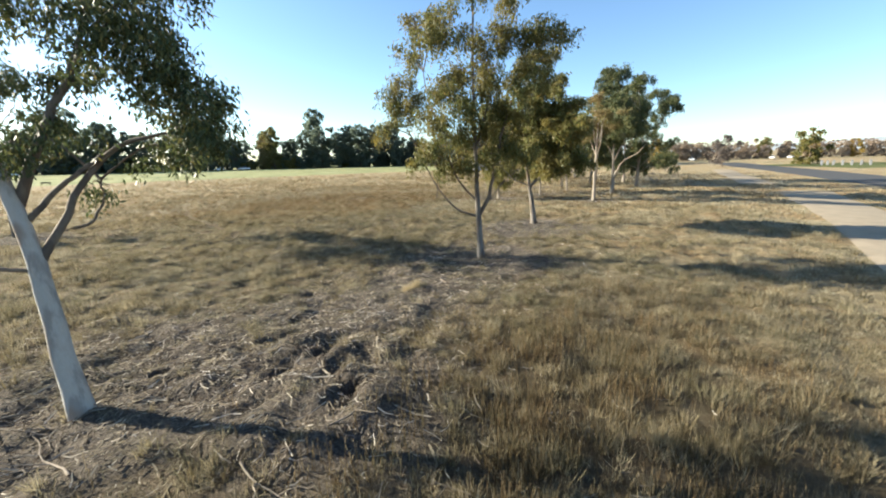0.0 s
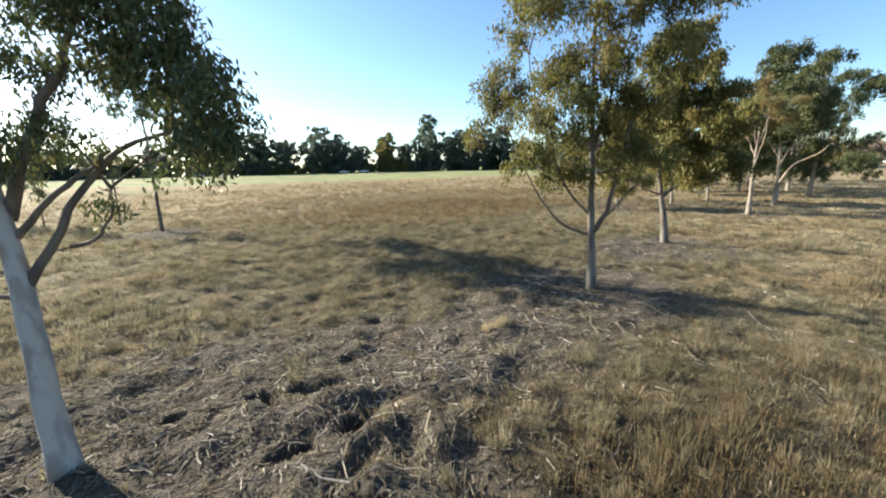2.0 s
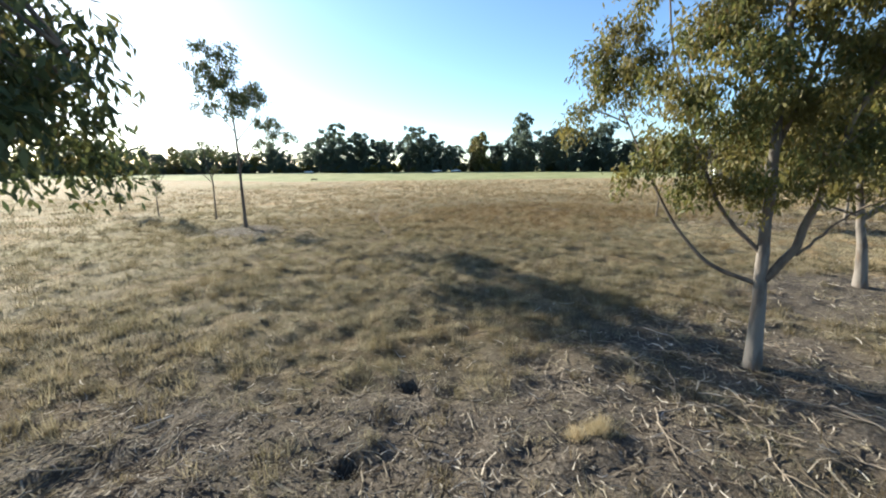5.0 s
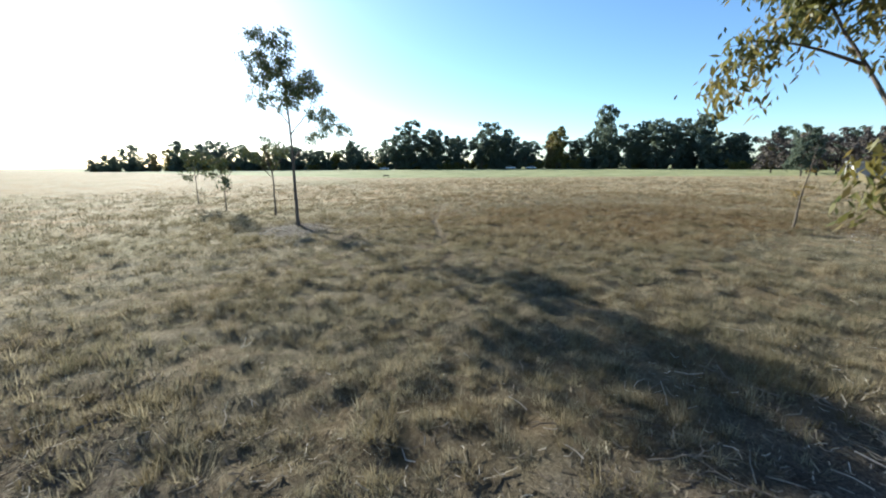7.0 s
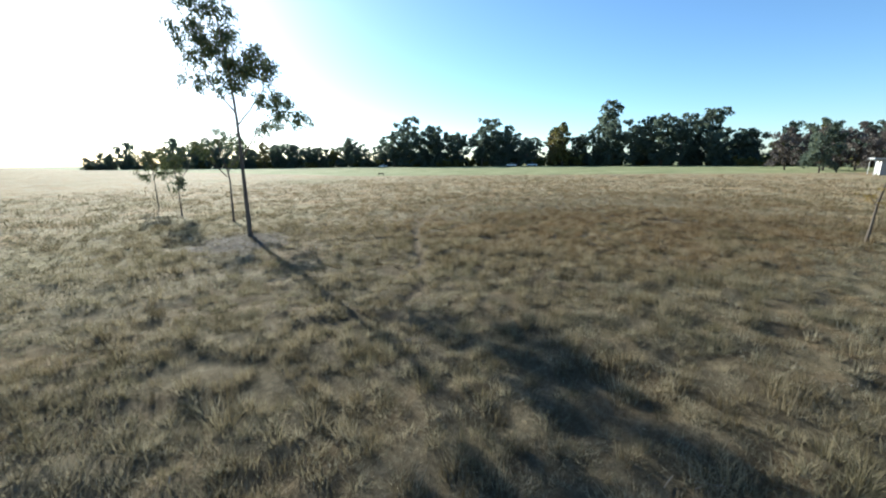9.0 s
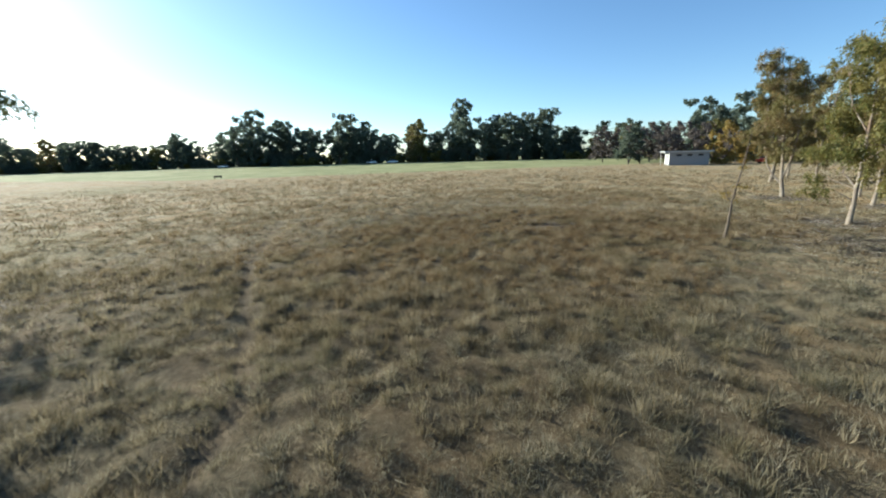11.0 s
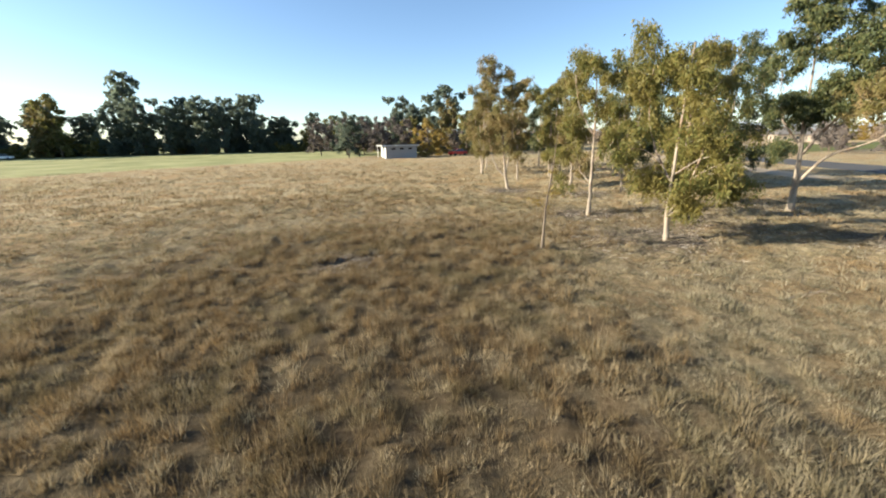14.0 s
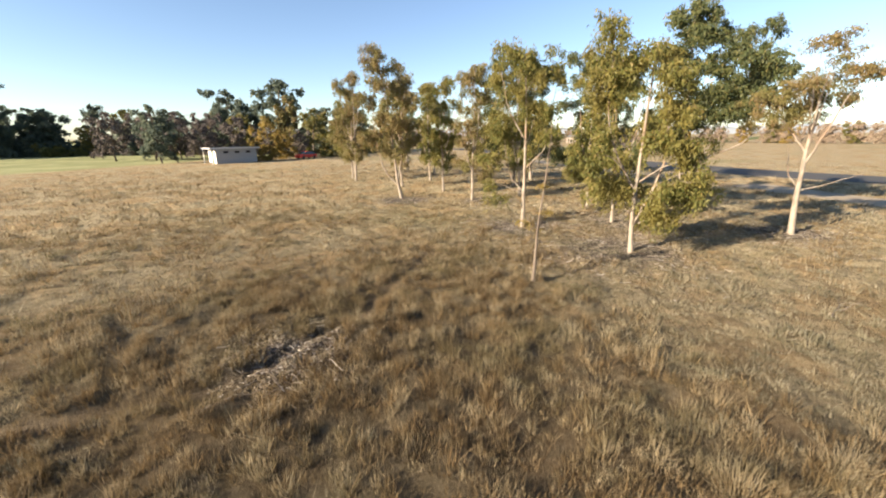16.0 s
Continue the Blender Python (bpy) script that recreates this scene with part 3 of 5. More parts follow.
def tassels(rng, masses, size, amount, sub=12, width=0.16, cheap=False, hang=0.24):
    """Hanging bunches of lance-shaped leaves that fill rounded masses: (place, radius)."""
    cs = []
    for c, r in masses:
        n = max(3, int(amount * r * r / sub))
        d = rng.normal(0, 1, (n, 3))
        d /= np.linalg.norm(d, axis=1)[:, None] + 1e-9
        lump = 0.8 + 0.3 * np.sin(3.1 * d[:, 0] + 7 * c[0]) * np.cos(2.7 * d[:, 1] + 5 * c[2])
        p = np.asarray(c) + d * (r * lump * rng.random(n) ** 0.42)[:, None] * np.array([1.0, 1.0, 0.82])
        k = rng.poisson(sub, n) + 1
        p = np.repeat(p, k, axis=0)
        tight = np.repeat(rng.uniform(0.05, 0.11, n), k)
        p[:, 0] += rng.normal(0, 1, len(p)) * tight
        p[:, 1] += rng.normal(0, 1, len(p)) * tight
        p[:, 2] -= rng.random(len(p)) * np.repeat(rng.uniform(0.35, 1.5, n), k) * hang
        cs.append(p)
    c = np.concatenate(cs)
    n = len(c)
    d = rng.normal(0, 1, (n, 3)) * np.array([0.75, 0.75, 0.5]) - np.array([0, 0, 1.15])
    d /= np.linalg.norm(d, axis=1)[:, None]
    s = np.cross(d, rng.normal(0, 1, (n, 3)))
    s /= np.linalg.norm(s, axis=1)[:, None] + 1e-9
    l = size * rng.uniform(0.55, 1.25, n)[:, None]
    w = l * width
    if cheap:
        v = np.stack([c, c + d * l * 0.55 + s * w * 1.8, c + d * l], 1)
        return v.reshape(-1, 3), np.arange(n * 3).reshape(-1, 3)
    v = np.stack([c, c + d * l * 0.45 + s * w, c + d * l, c + d * l * 0.45 - s * w], 1)
    return v.reshape(-1, 3), np.arange(n * 4).reshape(-1, 4)


def smooth_line(pts, n):
    """A curve with n points through the given ones."""
    p = np.asarray(pts, float)
    k = np.linspace(0, 1, len(p))
    s = np.linspace(0, 1, n)
    q = np.stack([np.interp(s, k, p[:, i]) for i in range(3)], -1)
    for _ in range(2):
        q[1:-1] = 0.25 * q[:-2] + 0.5 * q[1:-1] + 0.25 * q[2:]
    return q


def facing(az, rows, depth, rng):
    """Foliage masses laid out in an upright plane: (across, height, radius), each moved some way back or forth."""
    a = radians(az)
    out = []
    for u, z, r in rows:
        d = rng.normal(0, depth)
        out.append(((u * math.cos(a) - d * math.sin(a), u * math.sin(a) + d * math.cos(a), z), r))
    return out


def column(rng, height, low, wide, n, size):
    """Foliage masses of a narrow eucalypt crown, from low to the top: lobes that stand off the stem."""
    out, az = [], rng.uniform(0, 6.28)
    for i in range(n):
        f = (i + rng.uniform(0, 0.8)) / n
        az += 2.4 + rng.normal(0, 0.5)
        reach = wide * (0.45 + 0.55 * math.sin(math.pi * (0.18 + 0.72 * f))) * rng.uniform(0.25, 1.05)
        r = size * rng.uniform(0.6, 1.2) * (1 - 0.3 * f)
        out.append(((reach * math.cos(az), reach * math.sin(az), low + (height - low) * f - 0.2 * r), r))
    top = wide * 0.22
    out += [((rng.normal(0, top), rng.normal(0, top), height - size * k), size * 0.6) for k in (0.5, 1.0)]
    return out


def lobes(rng, masses, swell):
    """Each mass with smaller ones round it, so that the outline is broken."""
    out = []
    for c, r in masses:
        c = np.asarray(c, float)
        out.append((c, r * 0.9 * swell))
        for _ in range(4):
            a, k = rng.uniform(0, 6.28), rng.uniform(0.75, 1.35)
            out.append((c + r * swell * np.array([k * math.cos(a), k * math.sin(a), rng.uniform(-0.75, 0.6)]), r * swell * rng.uniform(0.35, 0.62)))
    return out


def gum(x, y, seed, stems, masses, girth, label, group, bark=None, shaded_limb_bark=None, foliage=None, leaf=0.15, amount=3000, cheap=False, sub=12, hang=0.24, twigs=5, swell=1.15, name="gum_tree"):
    """A eucalypt. stems: (points, start girth as a share, end girth in metres), the trunk first; each mass of leaves hangs on a branch of its own."""
    rng = np.random.default_rng(seed)
    base = new(name)
    base.location = (x, y, at(x, y) - 0.06)
    tagged(base, label, "tree", group)
    lines = []
    for i, (pts, share, end) in enumerate(stems):
        line = smooth_line(pts, 16)
        line[2:-1, :2] += rng.normal(0, 0.012 + 0.01 * girth, (13, 2)) * (0.5 if i == 0 else 1.0)
        w = Wood()
        w.tube(line, girth * share / 2, end, 12 if i == 0 else 8, 0.22 if i == 0 else 0.0)
        part("trunk" if i == 0 else "limb", w.mesh("stem"), (bark or M_BARK_WHITE) if i == 0 else (shaded_limb_bark or bark or M_BARK_WHITE), base)
        lines.append(line[2:] if i == 0 else line[3:])
    nodes = np.concatenate(lines)
    for c, r in masses:
        c = np.asarray(c, float)
        off = c - nodes
        flat = np.hypot(off[:, 0], off[:, 1])
        cost = np.linalg.norm(off, axis=1) + 2.5 * np.maximum(0, 0.45 * flat - off[:, 2])
        p0 = nodes[int(np.argmin(cost))]
        ln = float(np.linalg.norm(c - p0))
        mid = p0 + (c - p0) * 0.55 + np.array([0, 0, 0.12 * ln]) + rng.normal(0, 0.05 * ln, 3)
        w = Wood()
        bl = smooth_line([p0, mid, c], 7)
        w.tube(bl, 0.010 + 0.010 * min(ln, 3.0), 0.006, 5)
        for _ in range(twigs):
            d = rng.normal(0, 1, 3)
            d /= np.linalg.norm(d)
            q0 = along(bl, rng.uniform(0.55, 0.98))
            q1 = c + d * r * rng.uniform(0.6, 1.0) * np.array([1, 1, 0.8])
            w.tube(smooth_line([q0, (q0 + q1) / 2 + rng.normal(0, 0.08, 3) + (0, 0, 0.06), q1], 4), 0.007, 0.003, 3)
        part("branch", w.mesh("branch"), shaded_limb_bark or bark or M_BARK_WHITE, base)
    v, fc = tassels(rng, lobes(rng, masses, swell), leaf, amount, sub, 0.16, cheap, hang)
    part("crown", make_mesh("crown", v, fc), foliage or M_LEAF_OLIVE, base)
    return base


ROW = "row of gum trees"
own = np.random.default_rng(5)
# the near tree with spreading limbs
# its limbs take a darker bark colour to stand in for their shade
gum(-4.25, 2.9, 101,
    [([(0, 0, 0), (-0.12, 0.08, 1.2), (-0.24, 0.17, 2.4), (-0.42, 0.25, 3.2), (-0.66, 0.33, 4.2), (-0.85, 0.45, 5.5), (-0.9, 0.6, 7.8)], 1.0, 0.04),
     ([(-0.2, 0.22, 2.35), (0.02, 0.5, 2.95), (0.3, 0.85, 3.65), (0.6, 1.1, 3.98), (1.3, 1.4, 4.1), (1.9, 1.5, 4.3)], 0.42, 0.012),
     ([(-0.3, 0.28, 2.9), (0.05, 0.5, 3.35), (0.3, 0.75, 3.62), (0.45, 0.95, 3.85)], 0.3, 0.02),
     ([(-0.42, 0.32, 3.1), (-0.05, 0.45, 4.0), (0.2, 0.7, 4.6), (0.38, 0.85, 5.1), (0.5, 1.05, 5.8), (0.6, 1.2, 7.0)], 0.5, 0.02),
     ([(-0.18, 0.2, 2.2), (-0.7, -0.1, 2.32), (-1.7, -0.6, 2.7)], 0.25, 0.012),
     ([(-0.6, 0.36, 3.8), (-1.2, 0.6, 4.4), (-1.7, 1.0, 5.2)], 0.4, 0.02),
     ([(-0.5, 0.33, 3.5), (-0.8, -0.3, 4.2), (-0.9, -0.7, 5.4)], 0.35, 0.02),
     ([(-0.1, 0.45, 2.7), (0.05, 0.85, 2.75), (0.15, 1.05, 3.1), (0.1, 1.1, 3.4)], 0.2, 0.01)],
    [((1.25, 1.55, 4.25), 0.46), ((1.25, 1.1, 4.95), 0.55), ((1.9, 1.15, 4.25), 0.36), ((1.75, 0.75, 4.05), 0.36), ((1.1, 0.9, 5.4), 0.5), ((1.6, 1.05, 5.1), 0.46),
     ((1.85, 0.95, 4.7), 0.46), ((0.5, 1.0, 5.9), 0.55), ((1.3, 0.5, 5.5), 0.5), ((1.5, 0.8, 5.9), 0.5), ((-1.0, 1.3, 4.1), 0.36), ((-0.2, 0.8, 4.85), 0.24), ((-0.1, 0.2, 3.95), 0.30),
     ((0.2, 0.5, 4.25), 0.28), ((-1.6, 0.2, 4.9), 0.34), ((-1.7, 0.9, 5.4), 0.5), ((-0.6, 1.0, 5.9), 0.5), ((0.2, 1.2, 5.1), 0.42), ((0.7, 1.75, 3.95), 0.32),
     ((0.1, 1.1, 3.35), 0.16), ((-1.5, -0.2, 6.2), 0.6), ((0.2, 0.9, 6.8), 0.6), ((-0.9, 0.6, 7.2), 0.6), ((-0.4, 0.9, 7.9), 0.55), ((-1.0, 0.5, 8.3), 0.5)],
    0.29, "gum tree with smooth pale grey trunk and spreading limbs", ROW, bark=M_BARK_GREY, shaded_limb_bark=M_BARK_DARK, foliage=M_LEAF_DARK, leaf=0.105, amount=3000, hang=0.34, twigs=8, swell=0.98)
# the bushy tree that forks low into several stems
# limbs in dark bark: their backlit shade is put into the colour
gum(2.54, 11.6, 102,
    [([(0, 0, 0), (-0.1, 0, 1.6), (-0.18, 0, 3.4), (-0.27, 0, 5.5), (-0.3, 0, 8.9)], 1.0, 0.03),
     ([(-0.08, 0, 1.58), (-0.9, 0.1, 1.8), (-1.5, 0.2, 2.5), (-1.95, 0.3, 3.4), (-2.45, 0.6, 4.4), (-3.0, 1.1, 5.7)], 0.36, 0.012),
     ([(-0.12, 0, 2.1), (-0.7, 0.1, 2.7), (-1.15, 0.15, 3.55), (-1.5, 0.2, 4.7), (-1.85, 0.25, 5.9), (-2.1, 0.3, 7.6)], 0.36, 0.012),
     ([(-0.08, 0, 1.65), (0.29, -0.04, 2.2), (0.47, -0.06, 3.4), (0.72, -0.1, 4.7), (1.2, -0.16, 5.8), (1.9, -0.25, 7.4)], 0.62, 0.015),
     ([(0.29, -0.04, 2.15), (0.79, -0.1, 2.85), (1.25, -0.16, 3.2)], 0.2, 0.012),
     ([(-0.2, 0, 3.8), (0.2, 0.3, 5.2), (0.6, 0.5, 6.8), (0.9, 0.5, 8.4)], 0.35, 0.012)],
    [((-3.15, 0.8, 6.0), 0.4), ((-3.4, 0.4, 4.8), 0.34), ((-2.9, 1.0, 6.4), 0.46), ((-2.9, 0.8, 5.4), 0.46), ((-2.2, 0.9, 5.8), 0.52), ((-2.3, 0.9, 7.2), 0.4)]
    + facing(-7, [(-1.8, 4.1, 0.56), (-1.5, 5.0, 0.6), (-1.4, 6.1, 0.55), (-1.0, 3.5, 0.5), (-0.8, 4.5, 0.6),
                (0.1, 4.8, 0.66), (0.3, 3.8, 0.55), (0.3, 6.2, 0.75), (0.7, 5.4, 0.66), (-0.9, 6.7, 0.55), (0.9, 4.2, 0.55), (1.2, 6.1, 0.55), (-0.6, 5.5, 0.55), (-2.3, 8.4, 0.35), (-1.6, 8.2, 0.45),
                (-1.3, 7.4, 0.6), (1.8, 7.7, 0.6), (2.4, 7.5, 0.32), (0.8, 7.6, 0.65), (-0.1, 7.4, 0.6), (-0.3, 8.8, 0.5), (0.9, 8.8, 0.45)], 0.55, own),
    0.25, "tall gum tree with grey trunk and drooping olive leaves", ROW, bark=M_BARK_BROWN, shaded_limb_bark=M_BARK_DARK, foliage=M_LEAF_SHADE, leaf=0.13, amount=2300, hang=0.46, twigs=8, swell=1.12)
gum(6.08, 18.3, 103,
    [([(0, 0, 0), (-0.15, 0, 1.2), (-0.3, 0.1, 2.25), (-0.5, 0.15, 3.4), (-0.5, 0.2, 7.8)], 1.0, 0.03),
     ([(-0.28, 0.1, 2.0), (0.3, -0.1, 2.6), (0.7, -0.2, 3.6), (1.3, -0.3, 5.0)], 0.6, 0.015), ([(-0.3, 0.1, 2.1), (-1.0, 0.2, 2.35), (-1.7, 0.3, 3.0)], 0.3, 0.012), ([(0.3, -0.1, 2.6), (1.0, -0.3, 2.7), (1.9, -0.5, 3.3)], 0.3, 0.012)],
    facing(-16, [(-0.2, 4.4, 0.9), (0.2, 5.8, 0.85), (0.8, 4.1, 0.8), (1.6, 3.5, 0.6), (0.4, 3.5, 0.7), (-1.0, 5.4, 0.8), (0.4, 6.9, 0.7), (-0.4, 6.8, 0.7), (1.6, 4.8, 0.8), (2.1, 3.6, 0.6), (-1.4, 4.2, 0.7), (1.2, 6.0, 0.7), (-0.5, 8.0, 0.6), (0.3, 8.4, 0.5)], 1.0, own),
    0.3, "gum tree forked low with dark olive crown", ROW, bark=M_BARK_BROWN, foliage=M_LEAF_SHADE, leaf=0.17, amount=2400, hang=0.36)
# the leafy tree with foliage down to the ground
gum(6.1, 31.1, 200,
    [([(0, 0, 0), (-0.05, 0.1, 1.2), (-0.03, 0.1, 3.2), (0, 0.04, 5.5), (0, 0, 7.2)], 1.0, 0.02), ([(-0.05, 0.1, 1.0), (0.4, -0.3, 2.2), (0.5, -0.6, 3.6), (0.4, -0.5, 5.4)], 0.7, 0.015),
     ([(-0.04, 0.1, 2.3), (-0.3, 0.7, 3.4), (-0.4, 1.2, 4.6), (-0.4, 1.3, 7.4)], 0.45, 0.012), ([(-0.03, 0.1, 2.6), (0.3, -0.6, 3.2), (0.6, -1.5, 3.6)], 0.35, 0.012)],
    facing(-71, [(-1.4, 8.0, 0.38), (-1.4, 7.5, 0.38), (-1.8, 7.2, 0.3), (-0.4, 6.9, 0.6), (0.3, 7.2, 0.5), (-0.7, 6.6, 0.5), (0.5, 6.2, 0.6), (-1.3, 5.7, 0.44), (0.9, 5.3, 0.55), (0.6, 4.4, 0.55), (-1.2, 4.6, 0.5),
                 (-1.5, 3.6, 0.56), (1.3, 4.0, 0.58), (1.8, 3.1, 0.54), (1.7, 2.3, 0.54), (0.5, 2.2, 0.6), (-0.5, 2.4, 0.56), (1.0, 1.7, 0.5), (-1.0, 2.9, 0.5), (1.2, 2.8, 0.5), (0.3, 1.6, 0.42), (-1.5, 2.4, 0.44)], 0.6, own)
    + facing(-51, [(1.9, 2.2, 0.42), (1.6, 3.8, 0.55), (-1.6, 6.4, 0.5), (1.3, 6.1, 0.45)], 0.3, own),
    0.19, "leafy gum tree with olive gold foliage hanging to the ground", ROW, leaf=0.16, amount=2100, hang=0.5, cheap=True, swell=1.08)
gum(6.9, 36.5, 201,
    [([(0, 0, 0), (0, 0.02, 2.7), (-0.03, 0.05, 5.2), (-0.1, 0.2, 7.6)], 1.0, 0.02), ([(0, 0, 1.7), (-0.35, 0.5, 2.3), (-0.5, 0.8, 3.6)], 0.45, 0.012), ([(0, 0.02, 2.8), (0.5, -0.7, 3.7), (0.6, -0.9, 4.6)], 0.4, 0.012), ([(0, 0, 4.0), (-0.5, 0.7, 5.4), (-0.7, 1.0, 7.0)], 0.4, 0.012)],
    facing(-56, [(-0.7, 7.8, 0.7), (0.0, 7.5, 0.66), (-1.4, 7.1, 0.52), (0.6, 6.9, 0.6), (-0.6, 6.5, 0.5), (0.0, 5.6, 0.62), (-1.1, 4.5, 0.62), (-1.3, 3.5, 0.52), (0.8, 4.5, 0.55), (-0.9, 5.2, 0.52), (-1.5, 2.2, 0.34), (-1.3, 1.7, 0.32), (0.9, 5.6, 0.5)], 0.6, own),
    0.19, "white-trunked gum tree with open olive gold crown", ROW, leaf=0.16, amount=1900, hang=0.45, cheap=True, swell=1.1)
gum(9.0, 48.5, 202,
    [([(0, 0, 0), (-0.2, 0.15, 1.2), (-0.4, 0.3, 3.9), (-0.6, 0.5, 7.0), (-1.1, 0.85, 9.6)], 1.0, 0.02), ([(-0.15, 0.12, 1.0), (-0.9, 0.7, 2.0), (-1.3, 1.0, 4.0), (-1.4, 1.1, 6.6)], 0.5, 0.015), ([(-0.2, 0.15, 1.2), (0.2, -0.1, 3.6), (0.1, -0.1, 8.6)], 0.6, 0.015)],
    facing(-38, [(-1.4, 10.0, 0.6), (-1.6, 9.1, 0.7), (-1.3, 8.0, 0.75), (-1.9, 7.0, 0.75), (-1.2, 5.8, 0.8), (-1.9, 4.7, 0.7), (-0.1, 9.1, 0.6), (0.2, 8.0, 0.7), (0.6, 6.8, 0.65), (-0.1, 5.5, 0.75), (0.7, 4.3, 0.65), (-0.6, 3.6, 0.55), (-0.6, 7.0, 0.6), (0.9, 5.4, 0.5)], 0.8, own),
    0.27, "tall gum tree with several white stems and rusty olive leaves", ROW, foliage=M_LEAF_RUST, leaf=0.19, amount=1450, hang=0.45, cheap=True, swell=1.1)
# the broad dark tree behind the leafy one
gum(16.4, 32.4, 204,
    [([(0, 0, 0), (0, 0.05, 2.1), (-0.1, 0.2, 4.4), (-0.2, 0.45, 9.4)], 1.0, 0.03), ([(0, 0, 1.4), (0.3, -0.75, 2.85), (1.0, -2.3, 3.6), (1.3, -3.0, 4.6)], 0.55, 0.015), ([(0, 0.05, 2.9), (0.4, -0.9, 4.8), (0.9, -2.0, 6.8)], 0.45, 0.015), ([(0, 0.1, 3.2), (-0.5, 1.0, 4.6), (-0.6, 1.4, 7.0)], 0.4, 0.015)],
    facing(-71, [(-0.8, 5.5, 0.8), (0.2, 5.0, 0.8), (-1.4, 5.3, 0.7), (0.5, 7.7, 0.8), (1.4, 8.1, 0.85), (2.4, 7.4, 0.85), (1.2, 6.2, 1.0), (2.2, 6.5, 0.95), (-0.8, 8.4, 0.7), (-1.6, 7.5, 0.55), (1.2, 5.2, 0.75),
                 (-0.3, 9.0, 0.85), (2.3, 5.6, 0.8), (-0.1, 10.2, 0.85), (-1.0, 9.8, 0.75), (1.9, 9.0, 0.75), (3.2, 7.5, 0.75), (0.5, 6.1, 0.8)], 1.0, own),
    0.33, "broad dark green gum tree with a thick pale trunk", ROW, foliage=M_LEAF_DARK, leaf=0.19, amount=1700, hang=0.28, cheap=True, swell=1.2)
# the open tree beside the track, with half-bare twigs
gum(12.7, 27.1, 233,
    [([(0, 0, 0), (0, 0.12, 1.8), (0, 0.15, 3.25), (0, 0.15, 5.0), (0, 0.05, 6.4)], 1.0, 0.02), ([(0, 0.14, 2.9), (0.1, -0.35, 4.4), (0, -0.65, 5.6), (0.1, -1.1, 6.3)], 0.36, 0.01), ([(0, 0.13, 2.0), (-0.2, 0.5, 2.5), (-0.2, 0.7, 3.6)], 0.3, 0.01),
     ([(0, 0.15, 3.8), (0.3, 0.0, 5.6), (0.2, -0.2, 7.5)], 0.3, 0.008), ([(0, 0.15, 3.9), (-0.3, 0.35, 5.6), (-0.1, 0.4, 7.5)], 0.3, 0.008), ([(0, 0.1, 1.9), (0.3, -0.7, 2.2), (0.3, -1.6, 2.7)], 0.22, 0.006), ([(0, 0.15, 3.4), (-0.2, 1.0, 4.6), (-0.3, 1.9, 5.2)], 0.4, 0.01)],
    facing(-87, [(-1.0, 5.8, 0.62), (-0.3, 5.4, 0.66), (-1.8, 5.6, 0.55), (-1.4, 4.9, 0.45), (0.0, 5.9, 0.52), (-0.1, 7.6, 0.36), (-0.5, 7.5, 0.3), (0.3, 7.0, 0.26), (0.6, 6.4, 0.3), (1.1, 6.4, 0.4), (-0.4, 6.3, 0.5), (-0.7, 5.0, 0.5), (-1.9, 5.0, 0.4), (1.5, 6.4, 0.3)], 0.5, own),
    0.24, "open gum tree with pale trunk and half-bare reddish twigs", ROW, foliage=M_LEAF_RUST, leaf=0.15, amount=1900, hang=0.22, cheap=True, twigs=9, swell=1.15)
MID = [  # x, y, height, girth, lowest leaves, reach, masses, foliage
    (10.3, 33.6, 7.9, 0.17, 2.0, 1.3, 13, M_LEAF_OLIVE), (13.7, 36.5, 8.7, 0.18, 2.4, 1.3, 13, M_LEAF_OLIVE), (11.6, 43.9, 8.9, 0.19, 2.2, 1.3, 14, M_LEAF_RUST), (15.0, 42.3, 8.8, 0.19, 2.6, 1.4, 12, M_LEAF_OLIVE),
    (13.2, 48.4, 8.9, 0.19, 2.4, 1.4, 13, M_LEAF_OLIVE), (12.8, 53.2, 9.4, 0.2, 2.6, 1.4, 13, M_LEAF_RUST), (12.3, 59.9, 10.2, 0.22, 2.6, 1.6, 15, M_LEAF_RUST), (13.2, 61.9, 9.0, 0.2, 2.6, 1.4, 12, M_LEAF_RUST),
    (19.7, 46.2, 10.4, 0.26, 2.8, 2.6, 15, M_LEAF_DARK), (22.7, 40.7, 10.6, 0.34, 2.2, 3.7, 26, M_LEAF_DARK), (24.5, 47.6, 10.8, 0.3, 2.6, 2.8, 17, M_LEAF_DARK), (22.3, 50.8, 10.0, 0.22, 2.6, 2.0, 13, M_LEAF_OLIVE),
    (22.2, 59.0, 10.0, 0.22, 2.6, 2.0, 12, M_LEAF_OLIVE), (16.0, 66.0, 9.6, 0.22, 2.4, 1.9, 12, M_LEAF_OLIVE), (24.0, 66.0, 10.4, 0.24, 2.6, 2.4, 13, M_LEAF_DARK), (17.4, 54.5, 9.2, 0.2, 2.6, 1.6, 12, M_LEAF_OLIVE)]
